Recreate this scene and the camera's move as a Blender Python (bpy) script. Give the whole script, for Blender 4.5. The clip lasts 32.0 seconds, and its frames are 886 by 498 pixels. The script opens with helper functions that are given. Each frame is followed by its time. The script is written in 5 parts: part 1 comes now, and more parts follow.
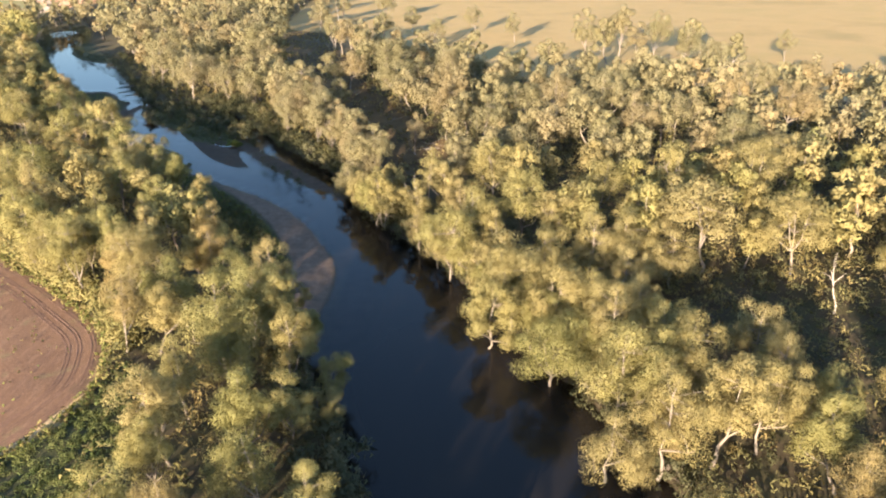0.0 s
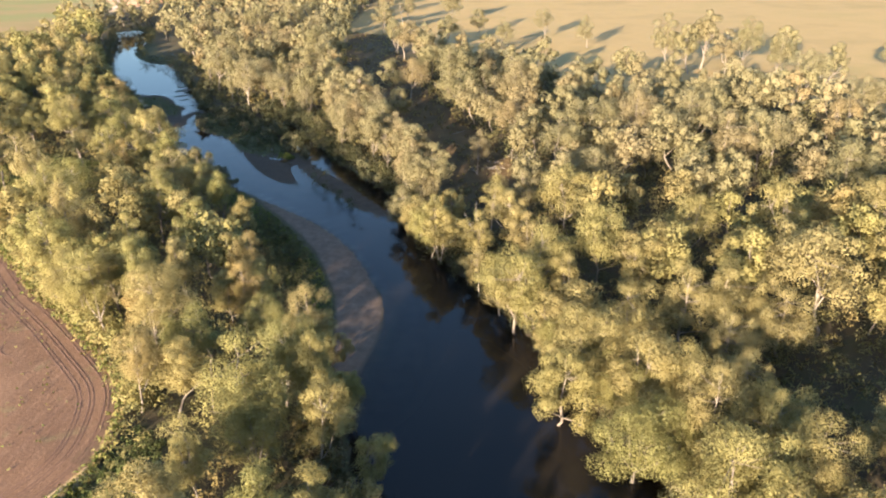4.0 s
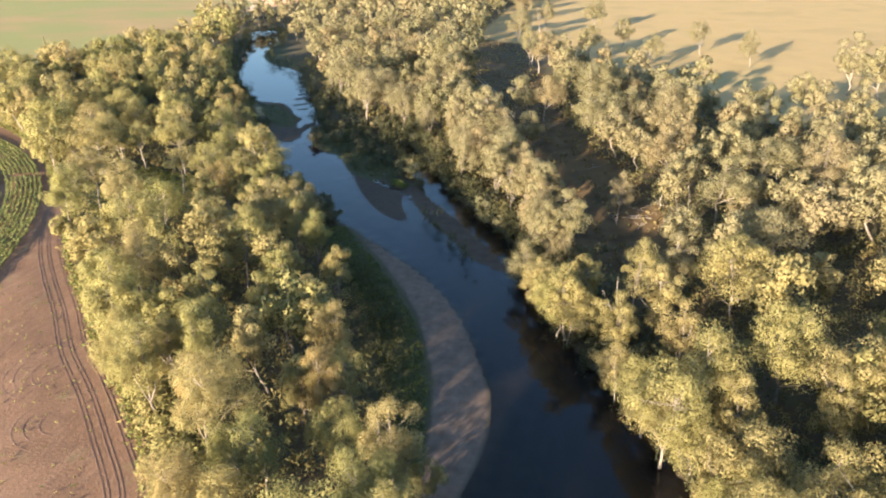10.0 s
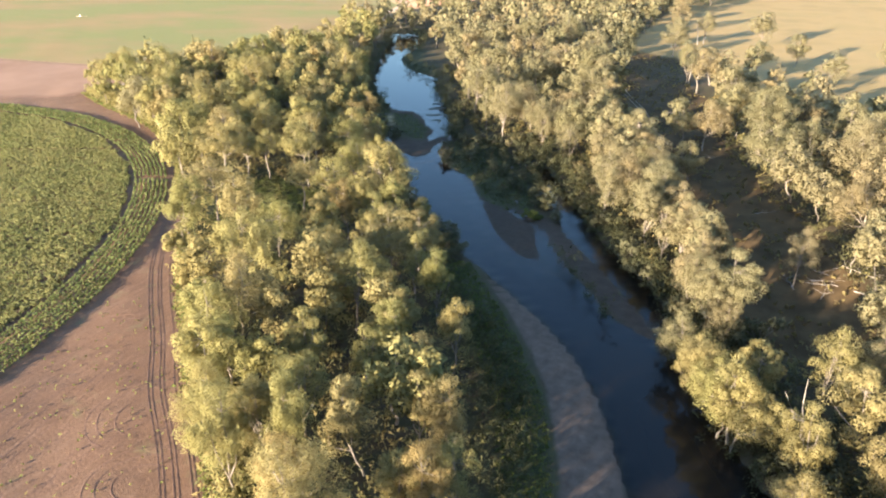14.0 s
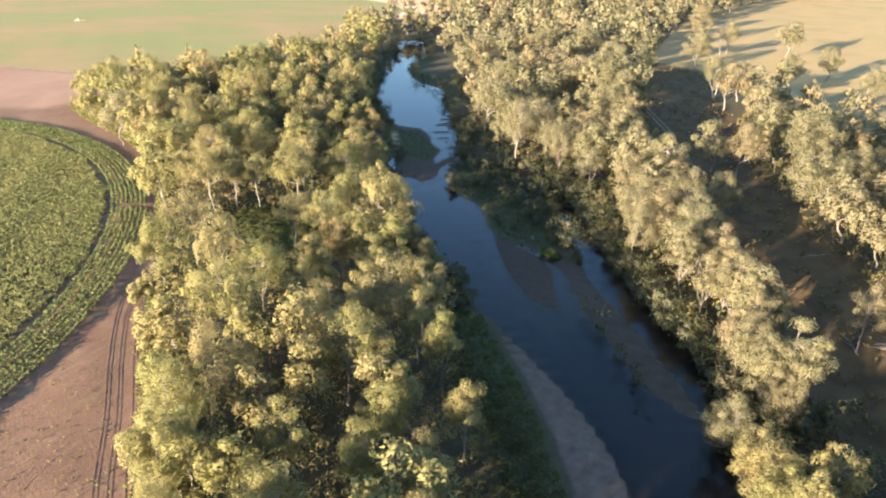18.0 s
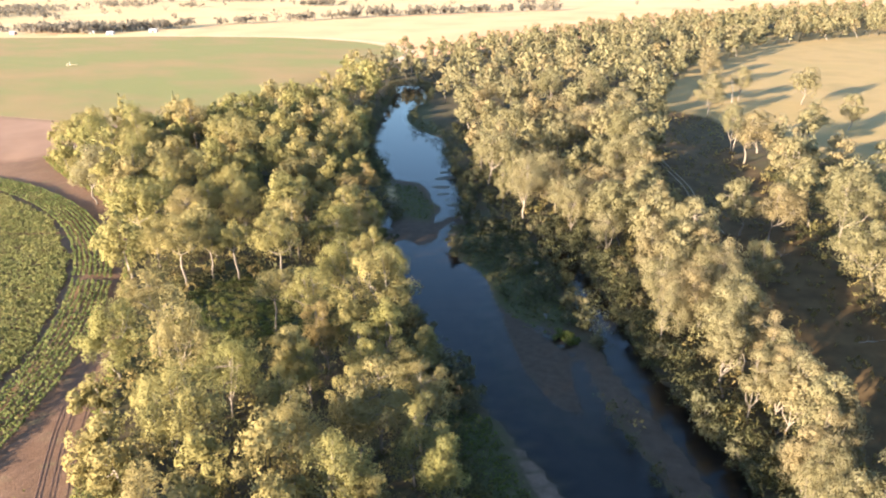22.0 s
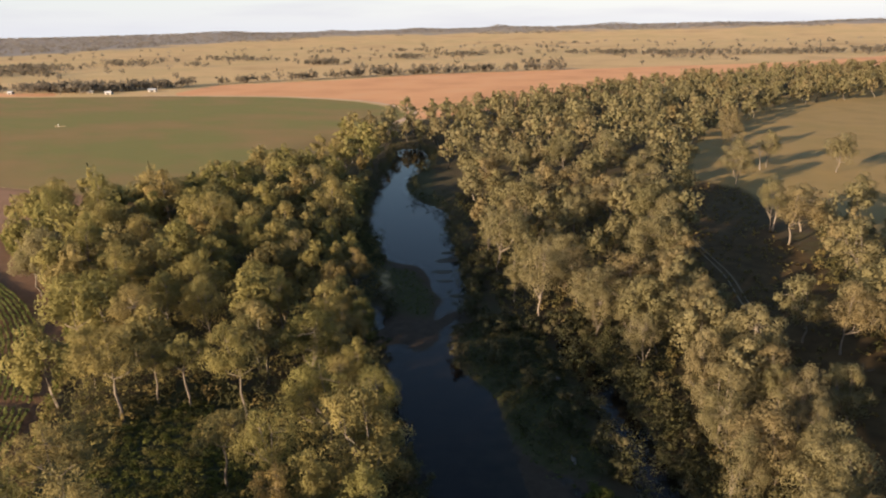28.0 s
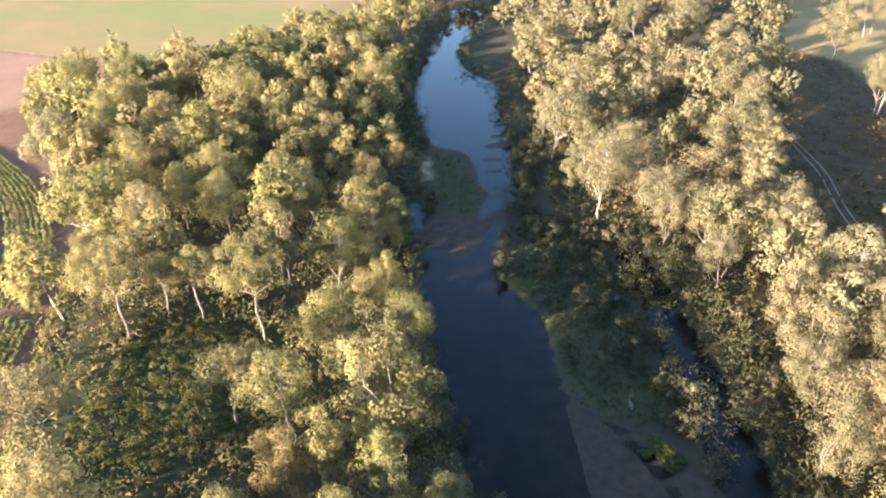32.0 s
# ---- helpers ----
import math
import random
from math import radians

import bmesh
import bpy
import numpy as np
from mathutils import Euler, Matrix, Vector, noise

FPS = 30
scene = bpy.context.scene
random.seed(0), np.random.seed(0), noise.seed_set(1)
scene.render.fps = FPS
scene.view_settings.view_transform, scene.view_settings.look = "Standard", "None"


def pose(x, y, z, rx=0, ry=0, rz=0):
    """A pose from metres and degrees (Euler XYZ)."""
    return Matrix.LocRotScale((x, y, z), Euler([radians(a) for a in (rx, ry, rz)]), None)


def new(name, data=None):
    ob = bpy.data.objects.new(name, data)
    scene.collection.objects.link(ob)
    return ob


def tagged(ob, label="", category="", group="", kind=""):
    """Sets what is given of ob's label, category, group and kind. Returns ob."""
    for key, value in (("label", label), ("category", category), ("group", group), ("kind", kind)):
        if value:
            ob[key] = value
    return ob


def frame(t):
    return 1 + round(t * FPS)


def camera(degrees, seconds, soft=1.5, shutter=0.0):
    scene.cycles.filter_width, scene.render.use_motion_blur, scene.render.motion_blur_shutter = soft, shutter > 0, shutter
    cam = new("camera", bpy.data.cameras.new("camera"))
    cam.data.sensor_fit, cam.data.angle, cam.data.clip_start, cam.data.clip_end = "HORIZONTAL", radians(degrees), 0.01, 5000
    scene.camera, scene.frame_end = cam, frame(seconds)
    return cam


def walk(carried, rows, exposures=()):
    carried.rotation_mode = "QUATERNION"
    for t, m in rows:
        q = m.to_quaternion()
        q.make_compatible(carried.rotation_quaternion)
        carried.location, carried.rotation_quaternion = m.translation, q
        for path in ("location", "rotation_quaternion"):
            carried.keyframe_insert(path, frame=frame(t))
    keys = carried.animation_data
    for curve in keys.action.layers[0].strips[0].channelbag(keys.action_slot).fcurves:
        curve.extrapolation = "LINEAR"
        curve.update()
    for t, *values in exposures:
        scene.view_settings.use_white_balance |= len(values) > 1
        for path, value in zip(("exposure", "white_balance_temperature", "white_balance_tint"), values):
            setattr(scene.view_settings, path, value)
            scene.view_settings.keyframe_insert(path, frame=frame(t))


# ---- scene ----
cam = camera(63.58, 32.0, soft=2.1)
# seconds, x, y, z, yaw, pitch, roll; metres over the river's water
ROWS = [
    (0.0, 0.04, 0.00, 74.24, 1.86, -25.39, 1.21),
    (0.5, -0.06, 2.70, 74.26, 2.44, -25.39, 1.24),
    (1.0, -0.20, 5.40, 74.27, 2.85, -25.41, 1.28),
    (1.5, -0.39, 8.09, 74.25, 3.80, -25.43, 1.23),
    (2.0, -0.64, 10.78, 74.22, 4.85, -25.40, 1.28),
    (2.5, -0.94, 13.46, 74.16, 5.41, -25.41, 1.32),
    (3.0, -1.27, 16.14, 74.09, 5.69, -25.38, 1.37),
    (3.5, -1.62, 18.82, 74.02, 6.01, -25.38, 1.43),
    (4.0, -1.98, 21.53, 73.94, 6.89, -25.38, 1.45),
    (4.5, -2.35, 24.25, 73.88, 8.41, -25.36, 1.54),
    (6.5, -3.96, 35.20, 73.64, 9.97, -25.33, 1.51),
    (7.0, -4.42, 37.93, 73.62, 10.11, -25.25, 1.62),
    (7.5, -4.95, 40.62, 73.62, 10.28, -25.19, 1.61),
    (8.0, -5.54, 43.30, 73.64, 12.98, -25.19, 1.58),
    (8.5, -6.21, 45.98, 73.66, 15.89, -25.09, 1.63),
    (9.0, -6.95, 48.66, 73.70, 16.60, -25.08, 1.67),
    (9.5, -7.79, 51.34, 73.74, 16.97, -25.08, 1.62),
    (10.0, -8.73, 53.99, 73.79, 17.30, -25.13, 1.49),
    (10.5, -9.77, 56.61, 73.81, 17.45, -25.08, 1.47),
    (11.0, -10.93, 59.19, 73.79, 20.10, -25.03, 1.37),
    (11.5, -12.20, 61.72, 73.75, 23.96, -24.99, 1.26),
    (12.0, -13.52, 64.25, 73.69, 27.01, -24.93, 1.17),
    (12.5, -14.87, 66.76, 73.62, 27.34, -24.88, 1.27),
    (13.0, -16.19, 69.28, 73.58, 27.67, -24.87, 1.35),
    (13.5, -17.50, 71.78, 73.57, 27.92, -24.81, 1.33),
    (14.0, -18.80, 74.27, 73.61, 28.17, -24.73, 1.21),
    (14.5, -20.10, 76.74, 73.66, 28.35, -24.64, 1.14),
    (16.5, -25.38, 86.65, 73.92, 28.74, -24.60, 1.09),
    (17.0, -26.75, 89.11, 73.96, 28.79, -24.59, 1.05),
    (17.5, -28.17, 91.56, 73.96, 28.77, -24.56, 1.05),
    (18.0, -29.61, 93.98, 73.93, 28.83, -24.56, 1.00),
    (18.5, -31.04, 96.38, 73.90, 28.84, -24.55, 1.01),
    (19.0, -32.47, 98.75, 73.88, 28.83, -24.69, 1.01),
    (19.5, -33.87, 101.13, 73.90, 28.78, -27.87, 0.96),
    (20.0, -35.25, 103.55, 73.95, 28.72, -30.04, 0.94),
    (20.5, -36.63, 106.03, 74.01, 28.73, -30.13, 1.00),
    (21.0, -38.01, 108.59, 74.06, 28.74, -29.51, 0.99),
    (21.5, -39.41, 111.22, 74.10, 28.78, -25.83, 0.91),
    (22.0, -40.84, 113.91, 74.13, 28.78, -21.61, 1.10),
    (22.5, -42.29, 116.61, 74.18, 28.88, -17.37, 1.05),
    (23.0, -43.73, 119.33, 74.30, 28.93, -13.31, 1.12),
    (23.5, -45.12, 122.01, 74.40, 29.02, -9.56, 1.05),
    (24.0, -46.49, 124.65, 74.48, 29.07, -9.54, 1.06),
    (24.5, -47.84, 127.25, 74.53, 29.11, -9.59, 1.11),
    (26.5, -53.16, 137.38, 74.43, 29.19, -9.45, 1.12),
    (27.0, -54.45, 139.84, 74.32, 29.21, -11.03, 1.11),
    (27.5, -55.69, 142.27, 74.15, 29.15, -14.14, 1.17),
    (28.0, -56.88, 144.69, 73.99, 29.12, -17.32, 1.17),
    (28.5, -58.03, 147.17, 73.90, 29.06, -20.55, 1.24),
    (29.0, -59.15, 149.69, 73.83, 29.02, -23.73, 1.31),
    (29.5, -60.27, 152.28, 73.81, 29.00, -26.93, 1.40),
    (30.0, -61.41, 154.91, 73.83, 28.98, -28.29, 1.55),
    (30.5, -62.58, 157.55, 73.87, 28.97, -28.31, 1.69),
    (31.0, -63.78, 160.15, 73.94, 28.99, -28.35, 1.80),
    (31.5, -64.99, 162.70, 74.02, 31.11, -28.32, 1.76),
    (32.0, -66.22, 165.22, 74.12, 33.52, -28.30, 1.89),
]
# stops of the film camera's exposure along the walk
STOPS = [(0.0, 2.95, 5800, 13), (6.0, 2.95, 5800, 12), (12.0, 3.03, 5600, 10), (18.5, 3.1, 5500, 10.5), (20.0, 3.1, 5550, 12.5), (21.0, 3.35, 5550, 12), (21.6, 3.35, 5600, 12), (22.2, 2.85, 5850, 12), (22.7, 1.85, 6500, 14), (23.0, 1.25, 6700, 16), (23.3, 1.05, 6650, 15), (23.8, 1.0, 6650, 14.5),
         (27.2, 1.0, 6650, 14.5), (27.7, 1.15, 6650, 15), (28.0, 1.5, 6500, 16), (28.4, 2.0, 6200, 16), (28.8, 2.45, 5750, 15), (29.2, 2.8, 5550, 14.5), (30.0, 3.17, 5450, 14), (32.0, 3.3, 5500, 15)]
walk(cam, [(t, pose(x, y, z, 90 + pitch, roll, yaw)) for t, x, y, z, yaw, pitch, roll in ROWS], STOPS)

# ---- light ----
SUN_AZ, SUN_EL = 70.0, 11.5     # way of the shadows from +x towards +y; height of the sun
world = bpy.data.worlds.new("sky")
scene.world = world
world.use_nodes = True
wn, wl = world.node_tree.nodes, world.node_tree.links
sky = wn.new("ShaderNodeTexSky")
sky.sky_type, sky.sun_disc = "NISHITA", False
sky.sun_elevation, sky.sun_rotation = radians(SUN_EL), radians(270 - SUN_AZ)
sky.air_density, sky.dust_density, sky.ozone_density = 1.0, 0.3, 1.7
bg = wn["Background"]
bg.inputs["Strength"].default_value = 0.080
# thin high cloud in streaks, and a pale veil low over the horizon
wtc = wn.new("ShaderNodeTexCoord")
wmap = wn.new("ShaderNodeMapping")
wmap.inputs["Scale"].default_value = (1.6, 1.6, 16.0)
wno = wn.new("ShaderNodeTexNoise")
wno.inputs["Scale"].default_value, wno.inputs["Detail"].default_value = 2.2, 6.0
wramp = wn.new("ShaderNodeMapRange")
wramp.inputs["From Min"].default_value, wramp.inputs["From Max"].default_value = 0.48, 0.78
wramp.inputs["To Max"].default_value = 0.7
wsep = wn.new("ShaderNodeSeparateXYZ")
wveil = wn.new("ShaderNodeMapRange")
wveil.interpolation_type = "SMOOTHSTEP"
for key, value in (("From Min", 0.18), ("From Max", -0.02), ("To Min", 0.0), ("To Max", 0.9)):
    wveil.inputs[key].default_value = value
wmax = wn.new("ShaderNodeMath")
wmax.operation = "MAXIMUM"
wmix = wn.new("ShaderNodeMix")
wmix.data_type = "RGBA"
wmix.inputs["B"].default_value = (3.5, 3.8, 4.12, 1)
wl.new(wtc.outputs["Generated"], wmap.inputs["Vector"])
wl.new(wtc.outputs["Generated"], wsep.inputs["Vector"])
wl.new(wmap.outputs["Vector"], wno.inputs["Vector"])
wl.new(wno.outputs["Fac"], wramp.inputs["Value"])
wl.new(wsep.outputs["Z"], wveil.inputs["Value"])
wlow = wn.new("ShaderNodeMapRange")
for key, value in (("From Min", 0.16), ("From Max", 0.05)):
    wlow.inputs[key].default_value = value
wthin = wn.new("ShaderNodeMath")
wthin.operation = "MULTIPLY"
wl.new(wsep.outputs["Z"], wlow.inputs["Value"])
wl.new(wlow.outputs["Result"], wthin.inputs[1])
wl.new(wramp.outputs["Result"], wthin.inputs[0])
wmax.inputs[0].default_value = 0.0
wl.new(wveil.outputs["Result"], wmax.inputs[1])
wl.new(wmax.outputs[0], wmix.inputs["Factor"])
wl.new(sky.outputs["Color"], wmix.inputs["A"])
wcloud = wn.new("ShaderNodeMix")
wcloud.data_type = "RGBA"
wcloud.inputs["B"].default_value = (3.05, 3.1, 3.4, 1)
wl.new(wthin.outputs[0], wcloud.inputs["Factor"])
wl.new(wmix.outputs["Result"], wcloud.inputs["A"])
wl.new(wcloud.outputs["Result"], bg.inputs["Color"])

sun = new("sun", bpy.data.lights.new("sun", "SUN"))
sun.data.energy, sun.data.angle, sun.data.color = 5.0, radians(0.9), (1.0, 0.785, 0.525)
_d = Vector((math.cos(radians(SUN_AZ)) * math.cos(radians(SUN_EL)), math.sin(radians(SUN_AZ)) * math.cos(radians(SUN_EL)), -math.sin(radians(SUN_EL))))
sun.matrix_world = Matrix.Translation((0, 0, 200)) @ _d.to_track_quat("-Z", "Y").to_matrix().to_4x4()


# ---- materials ----
class Nodes:
    """A short hand for node materials."""

    def __init__(self, name):
        self.mat = bpy.data.materials.new(name)
        self.mat.use_nodes = True
        self.t = self.mat.node_tree
        self.t.nodes.clear()
        self.out = self.t.nodes.new("ShaderNodeOutputMaterial")

    def put(self, node, slot, value):
        if value is None:
            return
        s = node.inputs[slot]
        if isinstance(value, bpy.types.NodeSocket):
            self.t.links.new(value, s)
        elif isinstance(value, (tuple, list)) and len(value) == 3 and s.type == "RGBA":
            s.default_value = (*value, 1)
        else:
            s.default_value = value

    def pos(self):
        return self.t.nodes.new("ShaderNodeNewGeometry").outputs["Position"]

    def island(self):
        return self.t.nodes.new("ShaderNodeNewGeometry").outputs["Random Per Island"]

    def objrand(self):
        return self.t.nodes.new("ShaderNodeObjectInfo").outputs["Random"]

    def attr(self, name):
        n = self.t.nodes.new("ShaderNodeAttribute")
        n.attribute_name = name
        return n.outputs["Fac"]

    def math(self, op, a, b=None, c=None, clamp=False):
        n = self.t.nodes.new("ShaderNodeMath")
        n.operation, n.use_clamp = op, clamp
        for i, v in enumerate((a, b, c)):
            self.put(n, i, v)
        return n.outputs[0]

    def noise(self, scale, detail=4.0, rough=0.55, vec=None, stretch=None, turn=0.0, out="Fac"):
        v = vec or self.pos()
        if stretch:
            m = self.t.nodes.new("ShaderNodeMapping")
            m.inputs["Scale"].default_value = stretch
            m.inputs["Rotation"].default_value = (0, 0, radians(turn))
            self.put(m, "Vector", v)
            v = m.outputs["Vector"]
        n = self.t.nodes.new("ShaderNodeTexNoise")
        self.put(n, "Vector", v)
        n.inputs["Scale"].default_value, n.inputs["Detail"].default_value, n.inputs["Roughness"].default_value = scale, detail, rough
        return n.outputs[out]

    def span(self, v, a, b, lo=0.0, hi=1.0):
        n = self.t.nodes.new("ShaderNodeMapRange")
        for k, x in (("Value", v), ("From Min", a), ("From Max", b), ("To Min", lo), ("To Max", hi)):
            self.put(n, k, x)
        return n.outputs["Result"]

    def mix(self, fac, a, b, blend="MIX"):
        n = self.t.nodes.new("ShaderNodeMix")
        n.data_type, n.blend_type = "RGBA", blend
        for k, x in (("Factor", fac), ("A", a), ("B", b)):
            self.put(n, k, x)
        return n.outputs["Result"]

    def ramp(self, fac, stops):
        n = self.t.nodes.new("ShaderNodeValToRGB")
        e = n.color_ramp.elements
        while len(e) < len(stops):
            e.new(0.5)
        for i, (p, c) in enumerate(stops):
            e[i].position, e[i].color = p, (*c, 1)
        self.put(n, "Fac", fac)
        return n.outputs["Color"]

    def bump(self, height, strength=0.5, dist=0.1, normal=None):
        n = self.t.nodes.new("ShaderNodeBump")
        n.inputs["Strength"].default_value, n.inputs["Distance"].default_value = strength, dist
        self.put(n, "Height", height)
        self.put(n, "Normal", normal)
        return n.outputs["Normal"]

    def principled(self, color, rough=0.8, spec=0.3, normal=None, metal=0.0):
        n = self.t.nodes.new("ShaderNodeBsdfPrincipled")
        for k, x in (("Base Color", color), ("Roughness", rough), ("Specular IOR Level", spec), ("Normal", normal), ("Metallic", metal)):
            self.put(n, k, x)
        return n.outputs[0]

    def shader(self, kind, **slots):
        n = self.t.nodes.new("ShaderNodeBsdf" + kind)
        for k, x in slots.items():
            self.put(n, k, x)
        return n.outputs[0]

    def blend(self, fac, a, b):
        n = self.t.nodes.new("ShaderNodeMixShader")
        self.put(n, 0, fac)
        self.put(n, 1, a)
        self.put(n, 2, b)
        return n.outputs[0]

    def done(self, surface):
        self.t.links.new(surface, self.out.inputs["Surface"])
        return self.mat


CROP_X, CROP_Y, CROP_R = -301.3, 80.4, 174.9


def ground_material():
    m = Nodes("ground")
    wob = m.math("SUBTRACT", m.noise(0.35, 3), 0.5)
    fine = m.noise(2.4, 5, 0.65)
    mid = m.noise(0.22, 5, 0.6)
    big = m.noise(0.02, 4, 0.6)
    vast = m.noise(0.0035, 5, 0.6)

    def inside(name, wobble, soft):
        # 1 inside a zone, with an uneven edge
        d = m.math("MULTIPLY_ADD", wob, wobble, m.attr(name))
        return m.span(d, soft, -soft)

    # dry farmland, tan grass with greener and barer patches
    far = m.ramp(vast, [(0.3, (0.36, 0.24, 0.115)), (0.47, (0.52, 0.355, 0.175)), (0.58, (0.43, 0.31, 0.145)), (0.72, (0.56, 0.39, 0.20))])
    far = m.mix(m.span(mid, 0.35, 0.7, 0, 0.3), far, (0.24, 0.18, 0.09))
    # ground under the far bush, greyed in colour to stand for haze
    far = m.mix(m.span(m.math("MULTIPLY_ADD", m.math("SUBTRACT", m.noise(0.006, 4, 0.65), 0.5), 90.0, m.attr("bush")), 8, -8, 0, 0.9), far, (0.215, 0.198, 0.185))
    # the grazed paddock by the woodland
    padd = m.ramp(big, [(0.3, (0.216, 0.152, 0.059)), (0.5, (0.294, 0.199, 0.080)), (0.7, (0.242, 0.176, 0.066))])
    padd = m.mix(m.span(fine, 0.35, 0.75, 0, 0.45), padd, (0.18, 0.135, 0.058))
    col = m.mix(inside("paddock", 6, 4), far, padd)
    # irrigated pasture, green in broad bands
    band = m.noise(0.009, 5, 0.6, stretch=(1.0, 1.7, 1.0), turn=25)
    green = m.ramp(band, [(0.32, (0.225, 0.150, 0.064)), (0.45, (0.198, 0.147, 0.058)), (0.58, (0.158, 0.150, 0.049)), (0.74, (0.182, 0.150, 0.055))])
    col = m.mix(inside("pasture", 3, 1.0), col, green)
    # brown tilled field with furrows round the centre of the crop circle
    sep = m.t.nodes.new("ShaderNodeSeparateXYZ")
    m.put(sep, 0, m.pos())
    dx, dy = m.math("SUBTRACT", sep.outputs[0], CROP_X), m.math("SUBTRACT", sep.outputs[1], CROP_Y)
    radius = m.math("SQRT", m.math("ADD", m.math("MULTIPLY", dx, dx), m.math("MULTIPLY", dy, dy)))
    wavy = m.math("MULTIPLY_ADD", m.noise(0.05, 3), 9.0, radius)
    furrow = m.math("SINE", m.math("MULTIPLY", wavy, 5.2))
    coarse = m.math("SINE", m.math("MULTIPLY", wavy, 1.35))
    soil = m.ramp(m.noise(0.06, 5, 0.62), [(0.3, (0.108, 0.060, 0.033)), (0.5, (0.132, 0.074, 0.041)), (0.72, (0.156, 0.091, 0.052))])
    soil = m.mix(m.span(furrow, -0.9, 1.0, 0.06, 0.0), soil, (0.14, 0.082, 0.058))
    soil = m.mix(m.span(coarse, 0.5, 1.0, 0.0, 0.12), soil, (0.14, 0.082, 0.056))
    soil = m.mix(m.span(fine, 0.55, 0.8, 0.0, 0.5), soil, (0.15, 0.09, 0.062))
    soil = m.mix(m.span(m.noise(0.17, 4, 0.6), 0.6, 0.72, 0.0, 0.5), soil, (0.15, 0.14, 0.06))
    lanes = m.noise(0.5, 3, 0.6, stretch=(1.0, 0.03, 1.0), turn=38)
    soil = m.mix(m.span(lanes, 0.55, 0.72, 0.0, 0.4), soil, (0.115, 0.064, 0.042))
    swirl = m.noise(0.9, 4, 0.7, stretch=(1.0, 0.22, 1.0), turn=-25)
    soil = m.mix(m.span(swirl, 0.5, 0.75, 0.0, 0.5), soil, (0.225, 0.138, 0.085))
    soil = m.mix(m.span(m.noise(1.3, 3, 0.7), 0.58, 0.7, 0.0, 0.5), soil, (0.10, 0.058, 0.038))
    soil = m.mix(m.span(m.noise(4.5, 2, 0.6), 0.58, 0.68, 0.0, 0.55), soil, (0.235, 0.143, 0.088))
    soil = m.mix(m.span(m.noise(3.1, 2, 0.6), 0.58, 0.66, 0.0, 0.55), soil, (0.09, 0.052, 0.034))
    col = m.mix(inside("tilled", 1.0, 0.25), col, soil)
    col = m.mix(inside("red_soil", 8, 4.0), col, m.ramp(m.noise(0.03, 5, 0.6), [(0.3, (0.20, 0.115, 0.068)), (0.7, (0.255, 0.153, 0.096))]))
    # ploughed red earth
    red = m.ramp(m.noise(0.012, 5, 0.6), [(0.3, (0.47, 0.235, 0.116)), (0.55, (0.57, 0.297, 0.145)), (0.75, (0.55, 0.318, 0.172))])
    col = m.mix(inside("red_field", 3, 1.0), col, red)
    # floor of the woodland: litter, dry grass, green flushes
    litter = m.ramp(mid, [(0.28, (0.042, 0.032, 0.019)), (0.45, (0.068, 0.051, 0.029)), (0.6, (0.060, 0.053, 0.024)), (0.75, (0.095, 0.069, 0.039))])
    litter = m.mix(m.span(fine, 0.4, 0.75, 0, 0.55), litter, (0.035, 0.032, 0.018))
    col = m.mix(inside("grove", 7, 2.0), col, litter)
    col = m.mix(m.span(m.attr("river"), 16.0, 9.0), col, litter)
    # clearing floor: dark brown soil and grass, tree shade darkened into the colour
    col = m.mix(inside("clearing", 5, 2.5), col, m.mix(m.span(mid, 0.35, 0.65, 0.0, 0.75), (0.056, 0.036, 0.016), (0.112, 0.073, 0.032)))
    lush = m.ramp(m.noise(0.5, 5, 0.65), [(0.3, (0.034, 0.035, 0.014)), (0.5, (0.050, 0.049, 0.020)), (0.62, (0.060, 0.052, 0.025)), (0.75, (0.088, 0.074, 0.034))])
    col = m.mix(inside("lush", 5, 1.6), col, lush)
    # sand and mud along the water
    mud = m.ramp(m.noise(0.4, 5, 0.6), [(0.3, (0.046, 0.033, 0.022)), (0.6, (0.073, 0.052, 0.036)), (0.8, (0.102, 0.074, 0.051))])
    col = m.mix(inside("mud", 4.0, 1.3), col, mud)
    sand = m.ramp(m.noise(0.5, 5, 0.6), [(0.3, (0.080, 0.055, 0.038)), (0.6, (0.118, 0.083, 0.059)), (0.8, (0.155, 0.113, 0.081))])
    sand = m.mix(m.span(m.noise(0.9, 3, 0.6, stretch=(1, 0.25, 1), turn=25), 0.5, 0.75, 0, 0.5), sand, (0.15, 0.110, 0.080))
    col = m.mix(inside("sand", 1.2, 0.35), col, sand)
    # wet rim and the bed under water
    col = m.mix(m.span(m.math("MULTIPLY_ADD", wob, 0.8, m.attr("river")), 0.9, 0.1, 0, 0.75), col, (0.06, 0.045, 0.032))
    bed = m.ramp(m.noise(0.25, 4, 0.6), [(0.3, (0.046, 0.033, 0.022)), (0.7, (0.078, 0.056, 0.038))])
    col = m.mix(m.span(m.attr("river"), 0.0, -0.4), col, bed)
    slime = m.ramp(m.noise(0.6, 4, 0.6), [(0.3, (0.040, 0.029, 0.020)), (0.7, (0.066, 0.048, 0.033))])
    col = m.mix(inside("spit", 3.0, 1.2), col, slime)
    relief = m.math("ADD", m.math("MULTIPLY", fine, 0.5), m.math("MULTIPLY", furrow, m.math("MULTIPLY", inside("tilled", 1, 0.3), 0.02)))
    return m.done(m.principled(col, 0.95, 0.1, m.bump(relief, 0.7, 0.22)))


